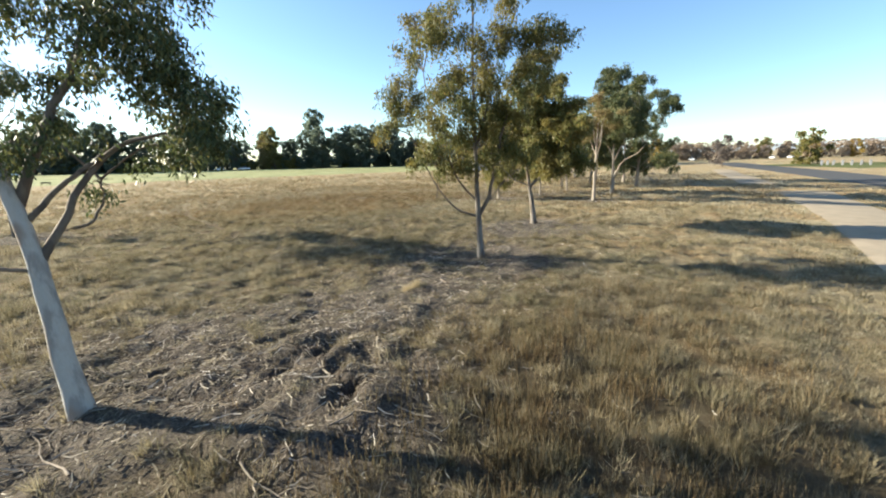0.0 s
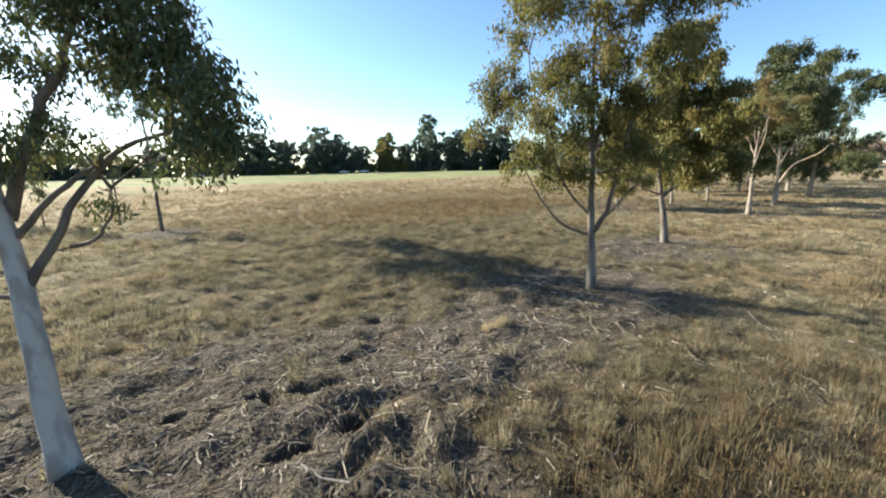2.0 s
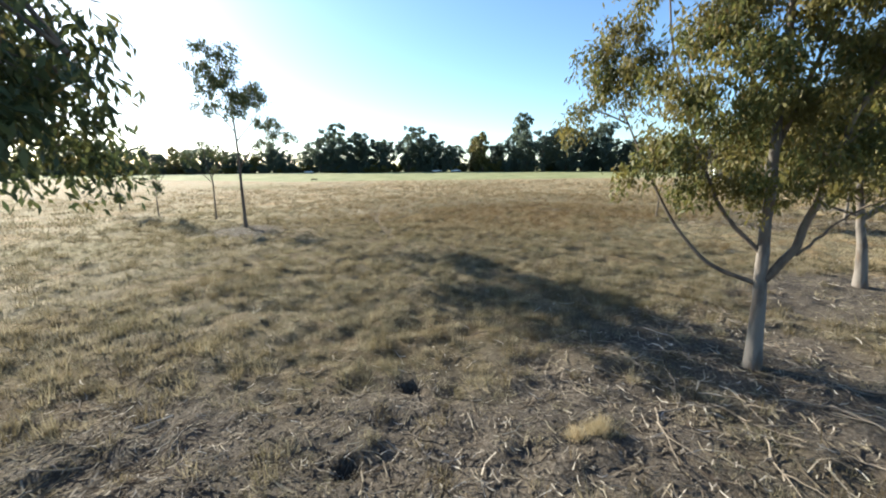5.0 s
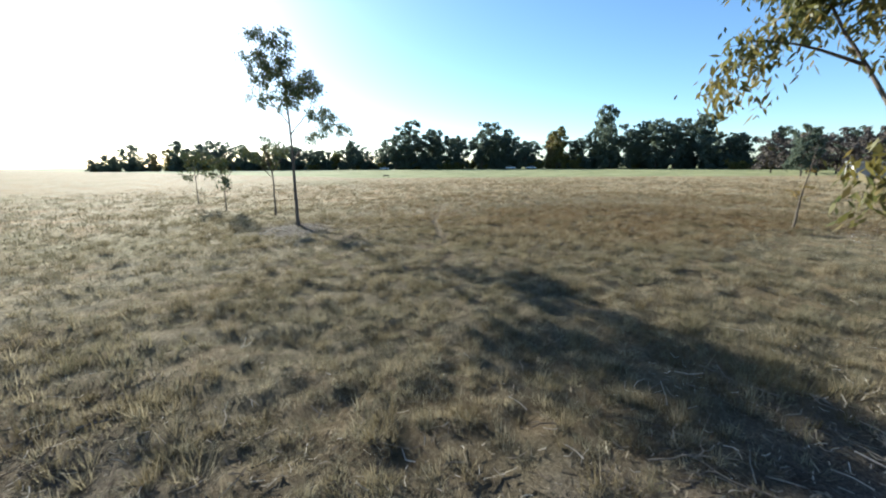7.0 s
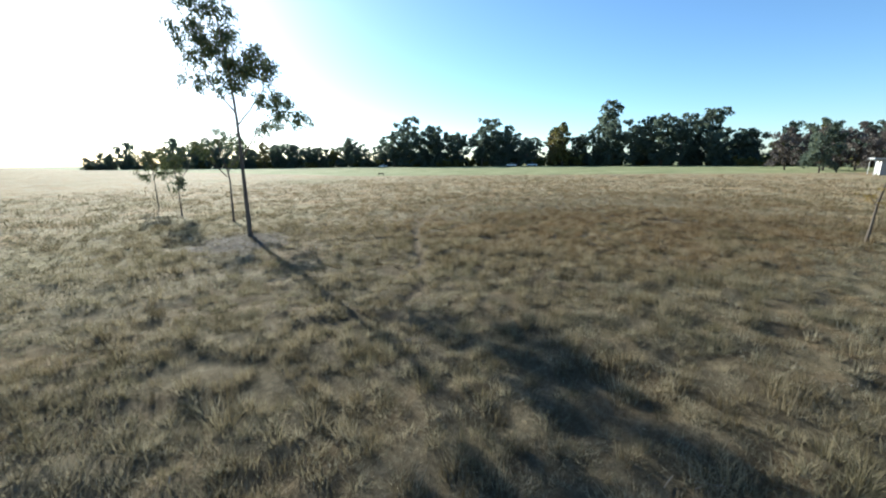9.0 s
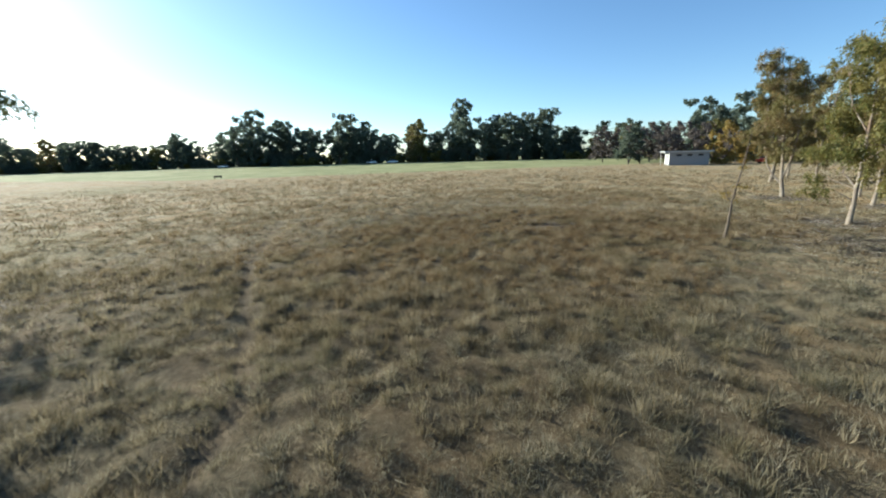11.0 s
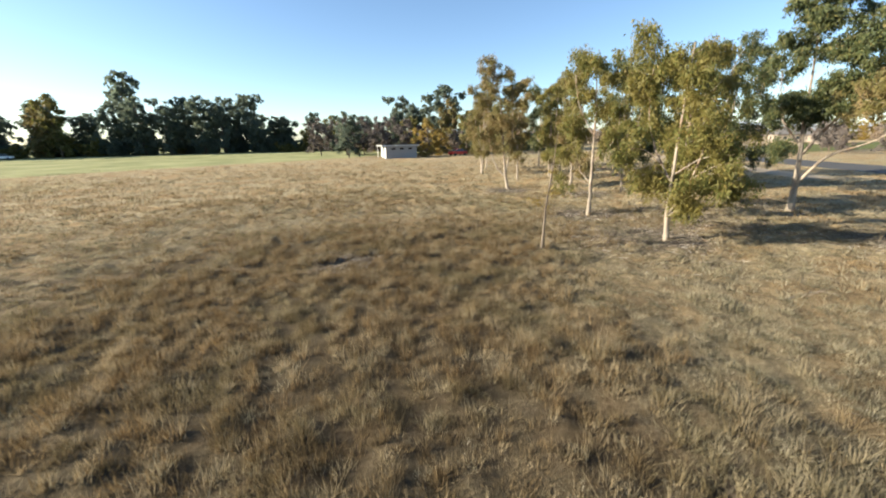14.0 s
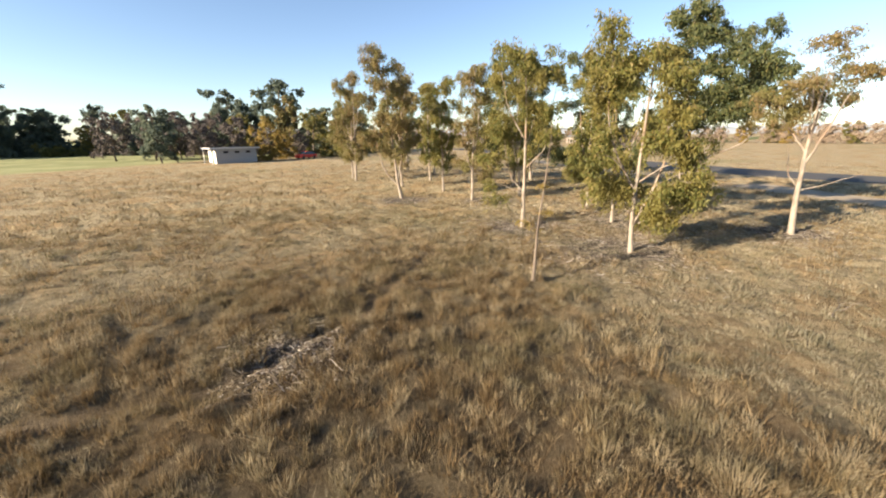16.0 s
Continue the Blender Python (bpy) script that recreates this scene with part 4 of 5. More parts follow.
for i, (x, y, h, g, low, wide, n, fol) in enumerate(MID):
    tr = np.random.default_rng(260 + i)
    sway = tr.normal(0, 0.22, (3, 2))
    trunk = [(0, 0, 0), (*sway[0] * 0.4, 0.3 * h), (*(sway[0] + sway[1]) * 0.7, 0.6 * h), (*(sway.sum(0)) * 0.8, 0.95 * h)]
    a = tr.uniform(0, 6.28)
    fork = [([(sway[0][0] * 0.25, sway[0][1] * 0.25, k * h), (0.45 * wide * math.cos(b), 0.45 * wide * math.sin(b), (k + 0.2) * h), (0.7 * wide * math.cos(b), 0.7 * wide * math.sin(b), (k + 0.45) * h)], 0.5, 0.015)
            for k, b in ((0.18 + 0.06 * tr.random(), a), (0.3, a + 2.3), (0.4, a + 4.3))]
    gum(x, y, 280 + i, [(trunk, 1.0, 0.02)] + fork, column(tr, h, low, wide, n, 0.62 if wide < 2 else 0.95), g,
        "gum tree with white trunk and " + {M_LEAF_OLIVE: "olive gold", M_LEAF_RUST: "rusty brown", M_LEAF_DARK: "dark green"}[fol] + " leaves", ROW, foliage=fol, leaf=0.2, amount=1150, hang=0.45, cheap=True, twigs=4, swell=1.18)
# slender young trees out in the field
YOUNG = "young trees"
gum(-21.7, 18.1, 301,
    [([(0.09, 0.16, 0), (0.12, 0.22, 3.2), (0.13, 0.23, 6.0), (0.07, 0.12, 8.4), (-0.04, -0.1, 10.2)], 1.0, 0.02), ([(0.1, 0.2, 3.7), (1.0, 0.7, 5.0), (2.0, 1.4, 5.7), (2.9, 1.9, 5.8)], 0.4, 0.01), ([(0.12, 0.2, 5.2), (0.7, 1.2, 6.6), (0.9, 1.6, 7.8)], 0.4, 0.01), ([(0.12, 0.2, 5.8), (-0.4, -0.6, 7.2), (-0.5, -0.9, 8.6)], 0.4, 0.01)],
    facing(61, [(-0.3, 10.0, 0.75), (0.2, 9.2, 0.75), (-1.0, 8.3, 0.7), (1.3, 8.1, 0.7), (0.0, 7.0, 0.5), (1.9, 7.9, 0.5), (-1.1, 7.3, 0.4), (0.4, 7.9, 0.7), (-1.1, 9.4, 0.5)], 0.5, own) + [((2.9, 1.9, 5.6), 0.36), ((2.1, 1.5, 5.8), 0.32), ((1.2, 1.0, 5.3), 0.36), ((1.3, 1.4, 6.3), 0.46), ((2.0, 1.2, 6.6), 0.38)],
    0.2, "tall slender young gum tree with a bare lower stem", YOUNG, bark=M_BARK_DARK, foliage=M_LEAF_DARK, leaf=0.2, amount=720, hang=0.36, cheap=True, sub=10, swell=1.32)
gum(-27.2, 19.8, 302, [([(0, 0, 0), (0.05, 0.1, 2.8), (-0.1, -0.2, 4.2), (-0.1, -0.2, 5.4)], 1.0, 0.015), ([(0, 0, 2.7), (-0.5, -0.9, 4.0), (-0.7, -1.4, 4.7)], 0.5, 0.01), ([(0, 0, 2.9), (0.4, 0.8, 4.2), (0.5, 1.0, 4.8)], 0.5, 0.01)],
    facing(63, [(-1.0, 4.3, 0.5), (-1.6, 4.6, 0.42), (0.1, 5.0, 0.6), (1.0, 4.6, 0.5), (-0.3, 5.6, 0.36), (0.3, 3.7, 0.3), (0.6, 5.2, 0.4)], 0.4, own), 0.12, "young gum tree with a thin open crown", YOUNG, bark=M_BARK_DARK, foliage=M_LEAF_DARK, leaf=0.2, amount=420, cheap=True, sub=7)
for sx, sy, h in ((-33.0, 18.8, 4.3), (-40.9, 19.5, 4.9)):
    tr = np.random.default_rng(int(h * 10))
    gum(sx, sy, int(h * 71), [([(0, 0, 0), (0.05, 0.05, 0.5 * h), (-0.1, 0, 0.9 * h)], 1.0, 0.012), ([(0.05, 0.05, 0.5 * h), (0.3, 0.7, 0.75 * h), (0.4, 0.9, 0.9 * h)], 0.5, 0.01)], column(tr, h, 0.55 * h, 1.1, 6, 0.5), 0.1,
        "small young gum tree with sparse leaves", YOUNG, bark=M_BARK_DARK, foliage=M_LEAF_DARK, leaf=0.2, amount=420, cheap=True, sub=7)
gum(0.8, 31.95, 305, [([(0, 0, 0), (0.06, 0, 1.6), (0.22, -0.05, 2.9), (0.34, -0.1, 4.3)], 1.0, 0.008), ([(0.06, 0, 1.5), (-0.15, 0.15, 1.9), (-0.2, 0.2, 2.2)], 0.35, 0.005), ([(0.1, 0, 2.0), (0.25, -0.2, 2.4)], 0.3, 0.005)],
    [((-0.2, 0.2, 1.95), 0.16), ((0.2, -0.15, 2.25), 0.13), ((0.05, 0.1, 1.7), 0.13), ((0.3, 0, 3.0), 0.08)], 0.11, "nearly leafless leaning sapling with a few yellow leaves", YOUNG, bark=M_BARK_DARK, foliage=M_LEAF_YELLOW, leaf=0.1, amount=1500, cheap=True, sub=5, hang=0.1, twigs=3)


# ---- far woods ----
def far_tree(seed, height, wide, foliage, n=26, name="woodland_tree", low=0.1, leaf=0.72, amount=78):
    """A big tree seen from far off: trunk, limbs and a crown of lobed leaf masses with gaps between them."""
    rng = np.random.default_rng(seed)
    base = new(name)
    trunk = Wood()
    k = np.linspace(0, 1, 8)
    tp = np.stack([np.cumsum(rng.normal(0, 0.12, 8)), np.cumsum(rng.normal(0, 0.12, 8)), height * 0.9 * k], -1)
    tp[:, :2] -= tp[0, :2]
    trunk.tube(tp, height * 0.018, 0.05, 6)
    masses, az = [], rng.uniform(0, 6)
    for i in range(n):
        f = low + (0.97 - low) * (i + rng.random()) / n
        az += 2.4 + rng.normal(0, 0.5)
        reach = wide * (0.25 + 0.75 * math.sin(math.pi * (0.16 + 0.58 * f))) * rng.uniform(0.2, 1.0)
        c = along(tp, min(0.99, f)) + np.array([reach * math.cos(az), reach * math.sin(az), 0.0])
        masses.append((c, height * rng.uniform(0.06, 0.105) * (1.0 - 0.25 * f)))
        trunk.tube(smooth_line([along(tp, max(0.05, f - 0.14)), (c + along(tp, f)) / 2, c], 4), height * 0.005, 0.02, 3)
    masses.append((tp[-1], height * 0.05))
    part("trunk", trunk.mesh("trunk"), M_BARK_DARK, base)
    v, f = tassels(rng, lobes(rng, masses, 1.0), leaf, amount, 5, 0.26, True, 0.6)
    part("crown", make_mesh("crown", v, f), foliage, base)
    return tagged(base, "large dark green tree in the far woodland", "tree", "woodland")


def shrub(seed, foliage, label):
    """A broad bush with leaves down to the ground."""
    rng = np.random.default_rng(seed)
    base = new("shrub")
    w = Wood()
    cs = []
    for i in range(9):
        lp = branch(rng, (rng.normal(0, 0.3), rng.normal(0, 0.3), 0), i * 2.4, rng.uniform(0.5, 1.3), rng.uniform(2.0, 3.6), 4, 0.1, 0.15)
        w.tube(lp, 0.07, 0.02, 4)
        cs += [along(lp, 0.35), along(lp, 0.7), lp[-1]]
    part("stem", w.mesh("stem"), M_BARK_DARK, base)
    v, f = tassels(rng, [(c, 0.75) for c in cs], 0.6, 110, 5, 0.26, True, 0.5)
    part("crown", make_mesh("crown", v, f), foliage, base)
    return tagged(base, label, "shrub", "understorey of the woodland")


def far_woods():
    rng = np.random.default_rng(77)
    kinds = [far_tree(401 + i, 15, w, M_LEAF_FAR_HAZE, n, low=lo) for i, (w, n, lo) in enumerate(((3.6, 26, 0.1), (4.4, 28, 0.2), (2.8, 22, 0.12), (3.8, 26, 0.26), (4.8, 30, 0.1)))]
    kinds += [tagged(far_tree(406 + i, 15, w, m, 26), "large " + word + " tree in the far woodland") for i, (w, m, word) in enumerate(((3.8, M_LEAF_SHADE, "brownish olive"), (3.2, M_LEAF_RUST, "rusty green")))]
    bush = [shrub(431, M_LEAF_FAR_HAZE, "dark green shrub beneath the far woodland trees"), shrub(432, M_LEAF_SHADE, "brownish shrub beneath the far woodland trees")]
    for i, kd in enumerate(kinds):
        kd.location = (-120 + 26 * i, 182 + 2 * i, -0.1)
    for i, kd in enumerate(bush):
        kd.location = (-60 + 26 * i, 176, -0.1)
    line = [(-400, 60), (-330, 96), (-260, 120), (-195, 147), (-123, 164), (-73, 174), (-26, 172), (4, 162), (22, 140), (38, 122), (58, 112)]
    for k, ((ax, ay), (bx, by)) in enumerate(zip(line, line[1:])):
        gap = 5.5 if k < 2 else 4.3 if k < 6 else 3.7
        n = int(math.hypot(bx - ax, by - ay) / gap)
        tall = vnoise(np.arange(n) + 40.0 * k, np.zeros(n), 4.5, 61)
        for j in range(n):
            s = (j + rng.uniform(0.1, 0.9)) / n
            back = j % 2
            x, y = ax + (bx - ax) * s + rng.normal(0, 1.5), ay + (by - ay) * s + abs(rng.normal(0, 3)) + 8 * back
            sc = 0.58 + 0.62 * float(tall[j]) ** 1.3 + 0.3 * rng.random() ** 2 * (1 + back)
            sc *= 0.78 if x > -5 else 1.0
            copy_thing(kinds[rng.choice(7, p=(0.18, 0.18, 0.17, 0.17, 0.17, 0.08, 0.05))], pose(x, y, -0.1, 0, 0, rng.uniform(0, 360)) @ Matrix.Diagonal((sc * rng.uniform(0.9, 1.4), sc * 1.2, sc * rng.uniform(0.9, 1.35), 1)))
            x, y = ax + (bx - ax) * (s + 0.5 / n) + rng.normal(0, 1.0), ay + (by - ay) * (s + 0.5 / n) + rng.uniform(2, 8)
            copy_thing(bush[int(rng.random() < 0.3)], pose(x, y, -0.1, 0, 0, rng.uniform(0, 360)) @ Matrix.Diagonal((1.9, 1.5, rng.uniform(1.0, 1.8), 1)))
    autumn = [tagged(far_tree(451, 9, 3.2, M_LEAF_YELLOW, 20, "autumn_tree", 0.1, 0.45, 190), "yellowing tree at the edge of the park", "tree", "autumn trees"),
              tagged(far_tree(452, 8, 3.0, M_TWIG_BROWN, 20, "autumn_tree", 0.22, 0.45, 130), "bare brown deciduous tree in the distance", "tree", "autumn trees"),
              tagged(far_tree(453, 8, 3.4, M_LEAF_SHADE, 20, "autumn_tree", 0.1, 0.45, 190), "olive green tree at the edge of the park", "tree", "autumn trees"),
              tagged(far_tree(454, 8, 3.0, M_TWIG_SUNLIT, 24, "autumn_tree", 0.15, 0.45, 150), "bare brown deciduous tree in a far row, coloured as sunlit", "tree", "autumn trees")]
    autumn[3].location = (100, 156, -0.1)
    autumn[0].location = (20.8, 103.0, -0.1)
    autumn[1].location = (66, 88, -0.1)
    autumn[2].location = (89, 91, -0.1)
    autumn[2].scale = (1.3, 1.3, 1.2)
    spots = [(1, 6, 124, 1.3), (1, 11, 127, 1.35), (1, 16, 122, 1.3), (1, 20, 118, 1.2), (1, 0, 128, 1.3), (1, 13, 119, 1.0), (1, 88, 56, 0.8), (1, 91, 66, 0.9), (2, 103, 60, 0.8), (1, 84, 61, 0.6), (1, 97, 70, 0.9), (0, 25.0, 106, 0.7), (1, 29.0, 108, 0.8), (2, 33, 110, 1.2), (2, 38, 106, 1.1), (1, 24, 114, 0.9)]
    edge = [(80, 150), (112, 158), (148, 165), (178, 160), (205, 146), (214, 112), (206, 76), (196, 30), (186, -30), (160, -95)]
    for (ax, ay), (bx, by) in zip(edge, edge[1:]):
        n = int(math.hypot(bx - ax, by - ay) / 3.0)
        for j in range(n):
            s = (j + rng.uniform(0, 1)) / n
            spots.append((int(rng.choice((0, 3, 3, 3, 3, 3, 3, 2))), ax + (bx - ax) * s, ay + (by - ay) * s + rng.normal(0, 2) + 7 * (j % 2), rng.uniform(0.75, 1.0) + 0.15 * (j % 2)))
    for k, x, y, sc in spots:
        copy_thing(autumn[k], pose(x, y, -0.1, 0, 0, rng.uniform(0, 360)) @ Matrix.Diagonal((sc, sc, sc, 1)))
    lone = copy_thing(kinds[1], pose(4.4, 108.8, -0.1, 0, 0, 40) @ Matrix.Diagonal((0.62, 0.62, 0.72, 1)))
    tagged(lone, "lone dark green tree beside the shed", "tree", "woodland")


far_woods()


# ---- buildings, cars, posts ----
M_WHITE = plain_mat("white_paint", (0.70, 0.69, 0.66), (0.80, 0.79, 0.77), 9, 0.6, 0.002)
M_WALL = plain_mat("grey_block_wall", (0.22, 0.225, 0.235), (0.29, 0.295, 0.30), 7, 0.9, 0.004)
M_ROOF = plain_mat("roof_sheet", (0.34, 0.35, 0.35), (0.42, 0.43, 0.43), 4, 0.6, 0.003)
M_GREEN = plain_mat("green_paint", (0.10, 0.15, 0.10), (0.14, 0.19, 0.13), 8, 0.6, 0.002)
M_DARK = plain_mat("dark_rubber", (0.02, 0.02, 0.02), (0.04, 0.04, 0.04), 12, 0.8, 0.002)
M_RED = plain_mat("red_paint", (0.42, 0.03, 0.02), (0.50, 0.05, 0.03), 5, 0.4, 0.0)
M_SHINGLE = plain_mat("grey_shingles", (0.10, 0.096, 0.092), (0.15, 0.142, 0.135), 5, 0.9, 0.01)
M_STUCCO = plain_mat("tan_stucco", (0.24, 0.20, 0.16), (0.30, 0.26, 0.21), 8, 0.9, 0.004)
m_, nt_, b_ = node_mat("dark_glass", 0.08, 0.5)
b_.inputs["Base Color"].default_value = (0.03, 0.035, 0.04, 1)
M_GLASS = m_


def box(bm, x0, y0, z0, x1, y1, z1):
    vs = [bm.verts.new((x, y, z)) for z in (z0, z1) for x, y in ((x0, y0), (x1, y0), (x1, y1), (x0, y1))]
    for f in ((3, 2, 1, 0), (4, 5, 6, 7), (0, 1, 5, 4), (1, 2, 6, 5), (2, 3, 7, 6), (3, 0, 4, 7)):
        bm.faces.new([vs[i] for i in f])


def bm_part(name, boxes, material, parent, label="", bevel=0.0):
    bm = bmesh.new()
    for bx in boxes:
        box(bm, *bx)
    if bevel:
        bmesh.ops.bevel(bm, geom=bm.edges[:], offset=bevel, segments=2, affect="EDGES")
    me = bpy.data.meshes.new(name)
    bm.to_mesh(me)
    bm.free()
    return part(name, me, material, parent, label)


def shed():
    s = new("shed")
    s.location = (10.7, 100.3, -0.02)
    tagged(s, "low grey block shed with a flat pale roof and white panels", "shed")
    bm_part("wall", [(0, 0, 0, 6.6, 0.2, 2.45), (0, 4.3, 0, 6.6, 4.5, 2.45), (6.4, 0.2, 0, 6.6, 4.3, 2.45), (0, 0.2, 0, 0.2, 1.3, 2.45), (0, 2.3, 0, 0.2, 4.3, 2.45), (0, 1.3, 2.1, 0.2, 2.3, 2.45)], M_WALL, s)
    bm_part("roof", [(-0.9, -0.5, 2.5, 7.1, 5.0, 2.64)], M_ROOF, s, bevel=0.03)
    bm_part("fascia", [(-0.92, -0.54, 2.45, 7.12, -0.503, 2.72), (-0.94, -0.5, 2.45, -0.903, 5.0, 2.72)], M_ROOF, s)
    d = bm_part("door", [(0.04, 1.32, 0.02, 0.12, 2.28, 2.08)], M_GREEN, s, "dark green door")
    bm_part("handle", [(0.0, 2.12, 1.0, 0.038, 2.2, 1.12)], M_DARK, d)
    bm_part("panel", [(-0.03, 2.4, 0.3, -0.003, 4.1, 2.2)], M_WHITE, s)
    bm_part("panel", [(-0.03, 0.15, 0.1, -0.003, 1.1, 2.3)], M_WHITE, s)
    for px in (-0.75, ):
        bm_part("post", [(px, -0.4, 0, px + 0.1, -0.3, 2.5)], M_WHITE, s)
        bm_part("post", [(px, 4.6, 0, px + 0.1, 4.7, 2.5)], M_WHITE, s)
    for i in range(3):
        bm_part("vent", [(1.2 + 1.8 * i, -0.03, 1.75, 2.0 + 1.8 * i, -0.003, 2.1)], M_DARK, s)


def car(paint, label):
    c = new("car")
    tagged(c, label, "car", "parked cars")
    bm = bmesh.new()
    prof = [(-2.15, 0.35), (-2.2, 0.75), (-2.05, 0.9), (-1.2, 0.98), (2.0, 0.95), (2.15, 0.7), (2.1, 0.35)]
    for a, b2 in ((-0.86, 0.86),):
        l = [bm.verts.new((x, a, z)) for x, z in prof]
        r = [bm.verts.new((x, b2, z)) for x, z in prof]
        bm.faces.new(l[::-1])
        bm.faces.new(r)
        for i in range(len(prof)):
            j = (i + 1) % len(prof)
            bm.faces.new((l[i], l[j], r[j], r[i]))
    bmesh.ops.recalc_face_normals(bm, faces=bm.faces[:])
    bmesh.ops.bevel(bm, geom=bm.edges[:], offset=0.06, segments=2, affect="EDGES")
    me = bpy.data.meshes.new("body")
    bm.to_mesh(me)
    bm.free()
    part("body", me, paint, c)
    bm = bmesh.new()
    cab = [(-1.15, 0.97, 0.8), (-0.55, 1.45, 0.66), (0.95, 1.48, 0.66), (1.75, 0.96, 0.8)]
    l = [bm.verts.new((x, -w, z)) for x, z, w in cab]
    r = [bm.verts.new((x, w, z)) for x, z, w in cab]
    bm.faces.new(l)
    bm.faces.new(r[::-1])
    for i in range(4):
        bm.faces.new((l[i], r[i], r[(i + 1) % 4], l[(i + 1) % 4]))
    bmesh.ops.recalc_face_normals(bm, faces=bm.faces[:])
    me = bpy.data.meshes.new("windows")
    bm.to_mesh(me)
    bm.free()
    part("windows", me, M_GLASS, c)
    bm_part("roof", [(-0.5, -0.64, 1.452, 0.92, 0.64, 1.52)], paint, c, bevel=0.02)
    for wx in (-1.35, 1.35):
        for wy in (-0.87, 0.69):
            bm = bmesh.new()
            bmesh.ops.create_cone(bm, cap_ends=True, segments=14, radius1=0.33, radius2=0.33, depth=0.2)
            bmesh.ops.rotate(bm, verts=bm.verts[:], cent=(0, 0, 0), matrix=Matrix.Rotation(radians(90), 3, "X"))
            bmesh.ops.translate(bm, verts=bm.verts[:], vec=(wx, wy + 0.09, 0.33))
            me = bpy.data.meshes.new("wheel")
            bm.to_mesh(me)
            bm.free()
            part("wheel", me, M_DARK, c)
    return c


def house(x, y, turn):
    h = new("house")
    h.matrix_world = pose(x, y, -0.05, 0, 0, turn)
    tagged(h, "low tan house with a grey hipped roof", "house")
    bm_part("wall", [(-6, -4, 0, 6, 4, 2.9)], M_STUCCO, h)
    bm = bmesh.new()
    e = [bm.verts.new(p) for p in ((-6.6, -4.6, 2.904), (6.6, -4.6, 2.904), (6.6, 4.6, 2.904), (-6.6, 4.6, 2.904))]
    t = [bm.verts.new(p) for p in ((-2.4, 0, 5.6), (2.4, 0, 5.6))]
    for f in ((e[0], e[1], t[1], t[0]), (e[1], e[2], t[1]), (e[2], e[3], t[0], t[1]), (e[3], e[0], t[0]), (e[3], e[2], e[1], e[0])):
        bm.faces.new(f)
    me = bpy.data.meshes.new("roof")
    bm.to_mesh(me)
    bm.free()
    part("roof", me, M_SHINGLE, h)
    for wx in (-3.5, 0.5, 3.6):
        w = bm_part("window", [(wx - 0.6, -4.05, 1.0, wx + 0.6, -4.003, 2.2)], M_SHINGLE, h)
        bm_part("pane", [(wx - 0.5, -4.07, 1.1, wx + 0.5, -4.053, 2.1)], M_GLASS, w)
    for wy in (-2, 1.6):
        w = bm_part("window", [(-6.05, wy - 0.6, 1.0, -6.003, wy + 0.6, 2.2)], M_SHINGLE, h)
        bm_part("pane", [(-6.07, wy - 0.5, 1.1, -6.053, wy + 0.5, 2.1)], M_GLASS, w)


shed()
house(152, 96, 25)
house(176, 118, -40)
white_car = car(M_WHITE, "white car parked at the edge of the park")
white_car.matrix_world = pose(-92, 166, 0.0, 0, 0, 8)
for x, y, a in ((-160, 150, 20), (-83, 168.5, 5), (96, 146, 60), (128, 148, 50), (140, 152, 10)):
    copy_thing(white_car, pose(x, y, 0.0, 0, 0, a))
car(M_RED, "red car parked beside bare trees").matrix_world = pose(27.6, 102.5, 0.0, 0, 0, 15)


def marker():
    m = new("marker_post")
    tagged(m, "short pale grey post on the lawn", "post", "pale posts on the lawn")
    bm_part("post", [(-0.2, -0.1, 0, 0.2, 0.1, 0.95)], M_WALL, m, bevel=0.03)
    bm_part("cap", [(-0.26, -0.16, 0.953, 0.26, 0.16, 1.06)], M_WALL, m, bevel=0.03)
    return m


def bench():
    b = new("park_bench")
    b.matrix_world = pose(-73, 72, 0.0, 0, 0, 40) @ Matrix.Scale(0.75, 4)
    tagged(b, "dark wooden bench on the edge of the lawn", "bench")
    bm_part("seat", [(-0.95, -0.22, 0.42, 0.95, 0.22, 0.48)], M_DARKWOOD, b, bevel=0.01)
    bm_part("backrest", [(-0.95, 0.2, 0.55, 0.95, 0.26, 0.86)], M_DARKWOOD, b, bevel=0.01)
    for lx in (-0.8, 0.72):
        bm_part("leg", [(lx, -0.18, 0, lx + 0.08, -0.1, 0.419), (lx, 0.14, 0, lx + 0.08, 0.199, 0.419), (lx, 0.223, 0.3, lx + 0.08, 0.263, 0.549)], M_DARKWOOD, b)


M_DARKWOOD = plain_mat("dark_wood", (0.05, 0.04, 0.03), (0.09, 0.07, 0.05), 9, 0.8, 0.003)
bench()
first = marker()
first.matrix_world = pose(85.7, 84.6, 0, 0, 0, -35)
for x, y in ((86.5, 84.1), (87.3, 83.6), (88.5, 82.8), (89.7, 82.0), (90.9, 81.2), (92.0, 80.4)):
    copy_thing(first, pose(x, y, 0, 0, 0, -35))


# ---- fallen wood and bark ----
M_STICK = plain_mat("weathered_stick", (0.13, 0.105, 0.08), (0.29, 0.245, 0.19), 14, 0.9, 0.004)
M_STRIP = grass_mat("shed_bark", [(0.0, (0.085, 0.064, 0.05)), (0.5, (0.19, 0.158, 0.125)), (0.85, (0.36, 0.32, 0.265)), (1.0, (0.66, 0.61, 0.53))])


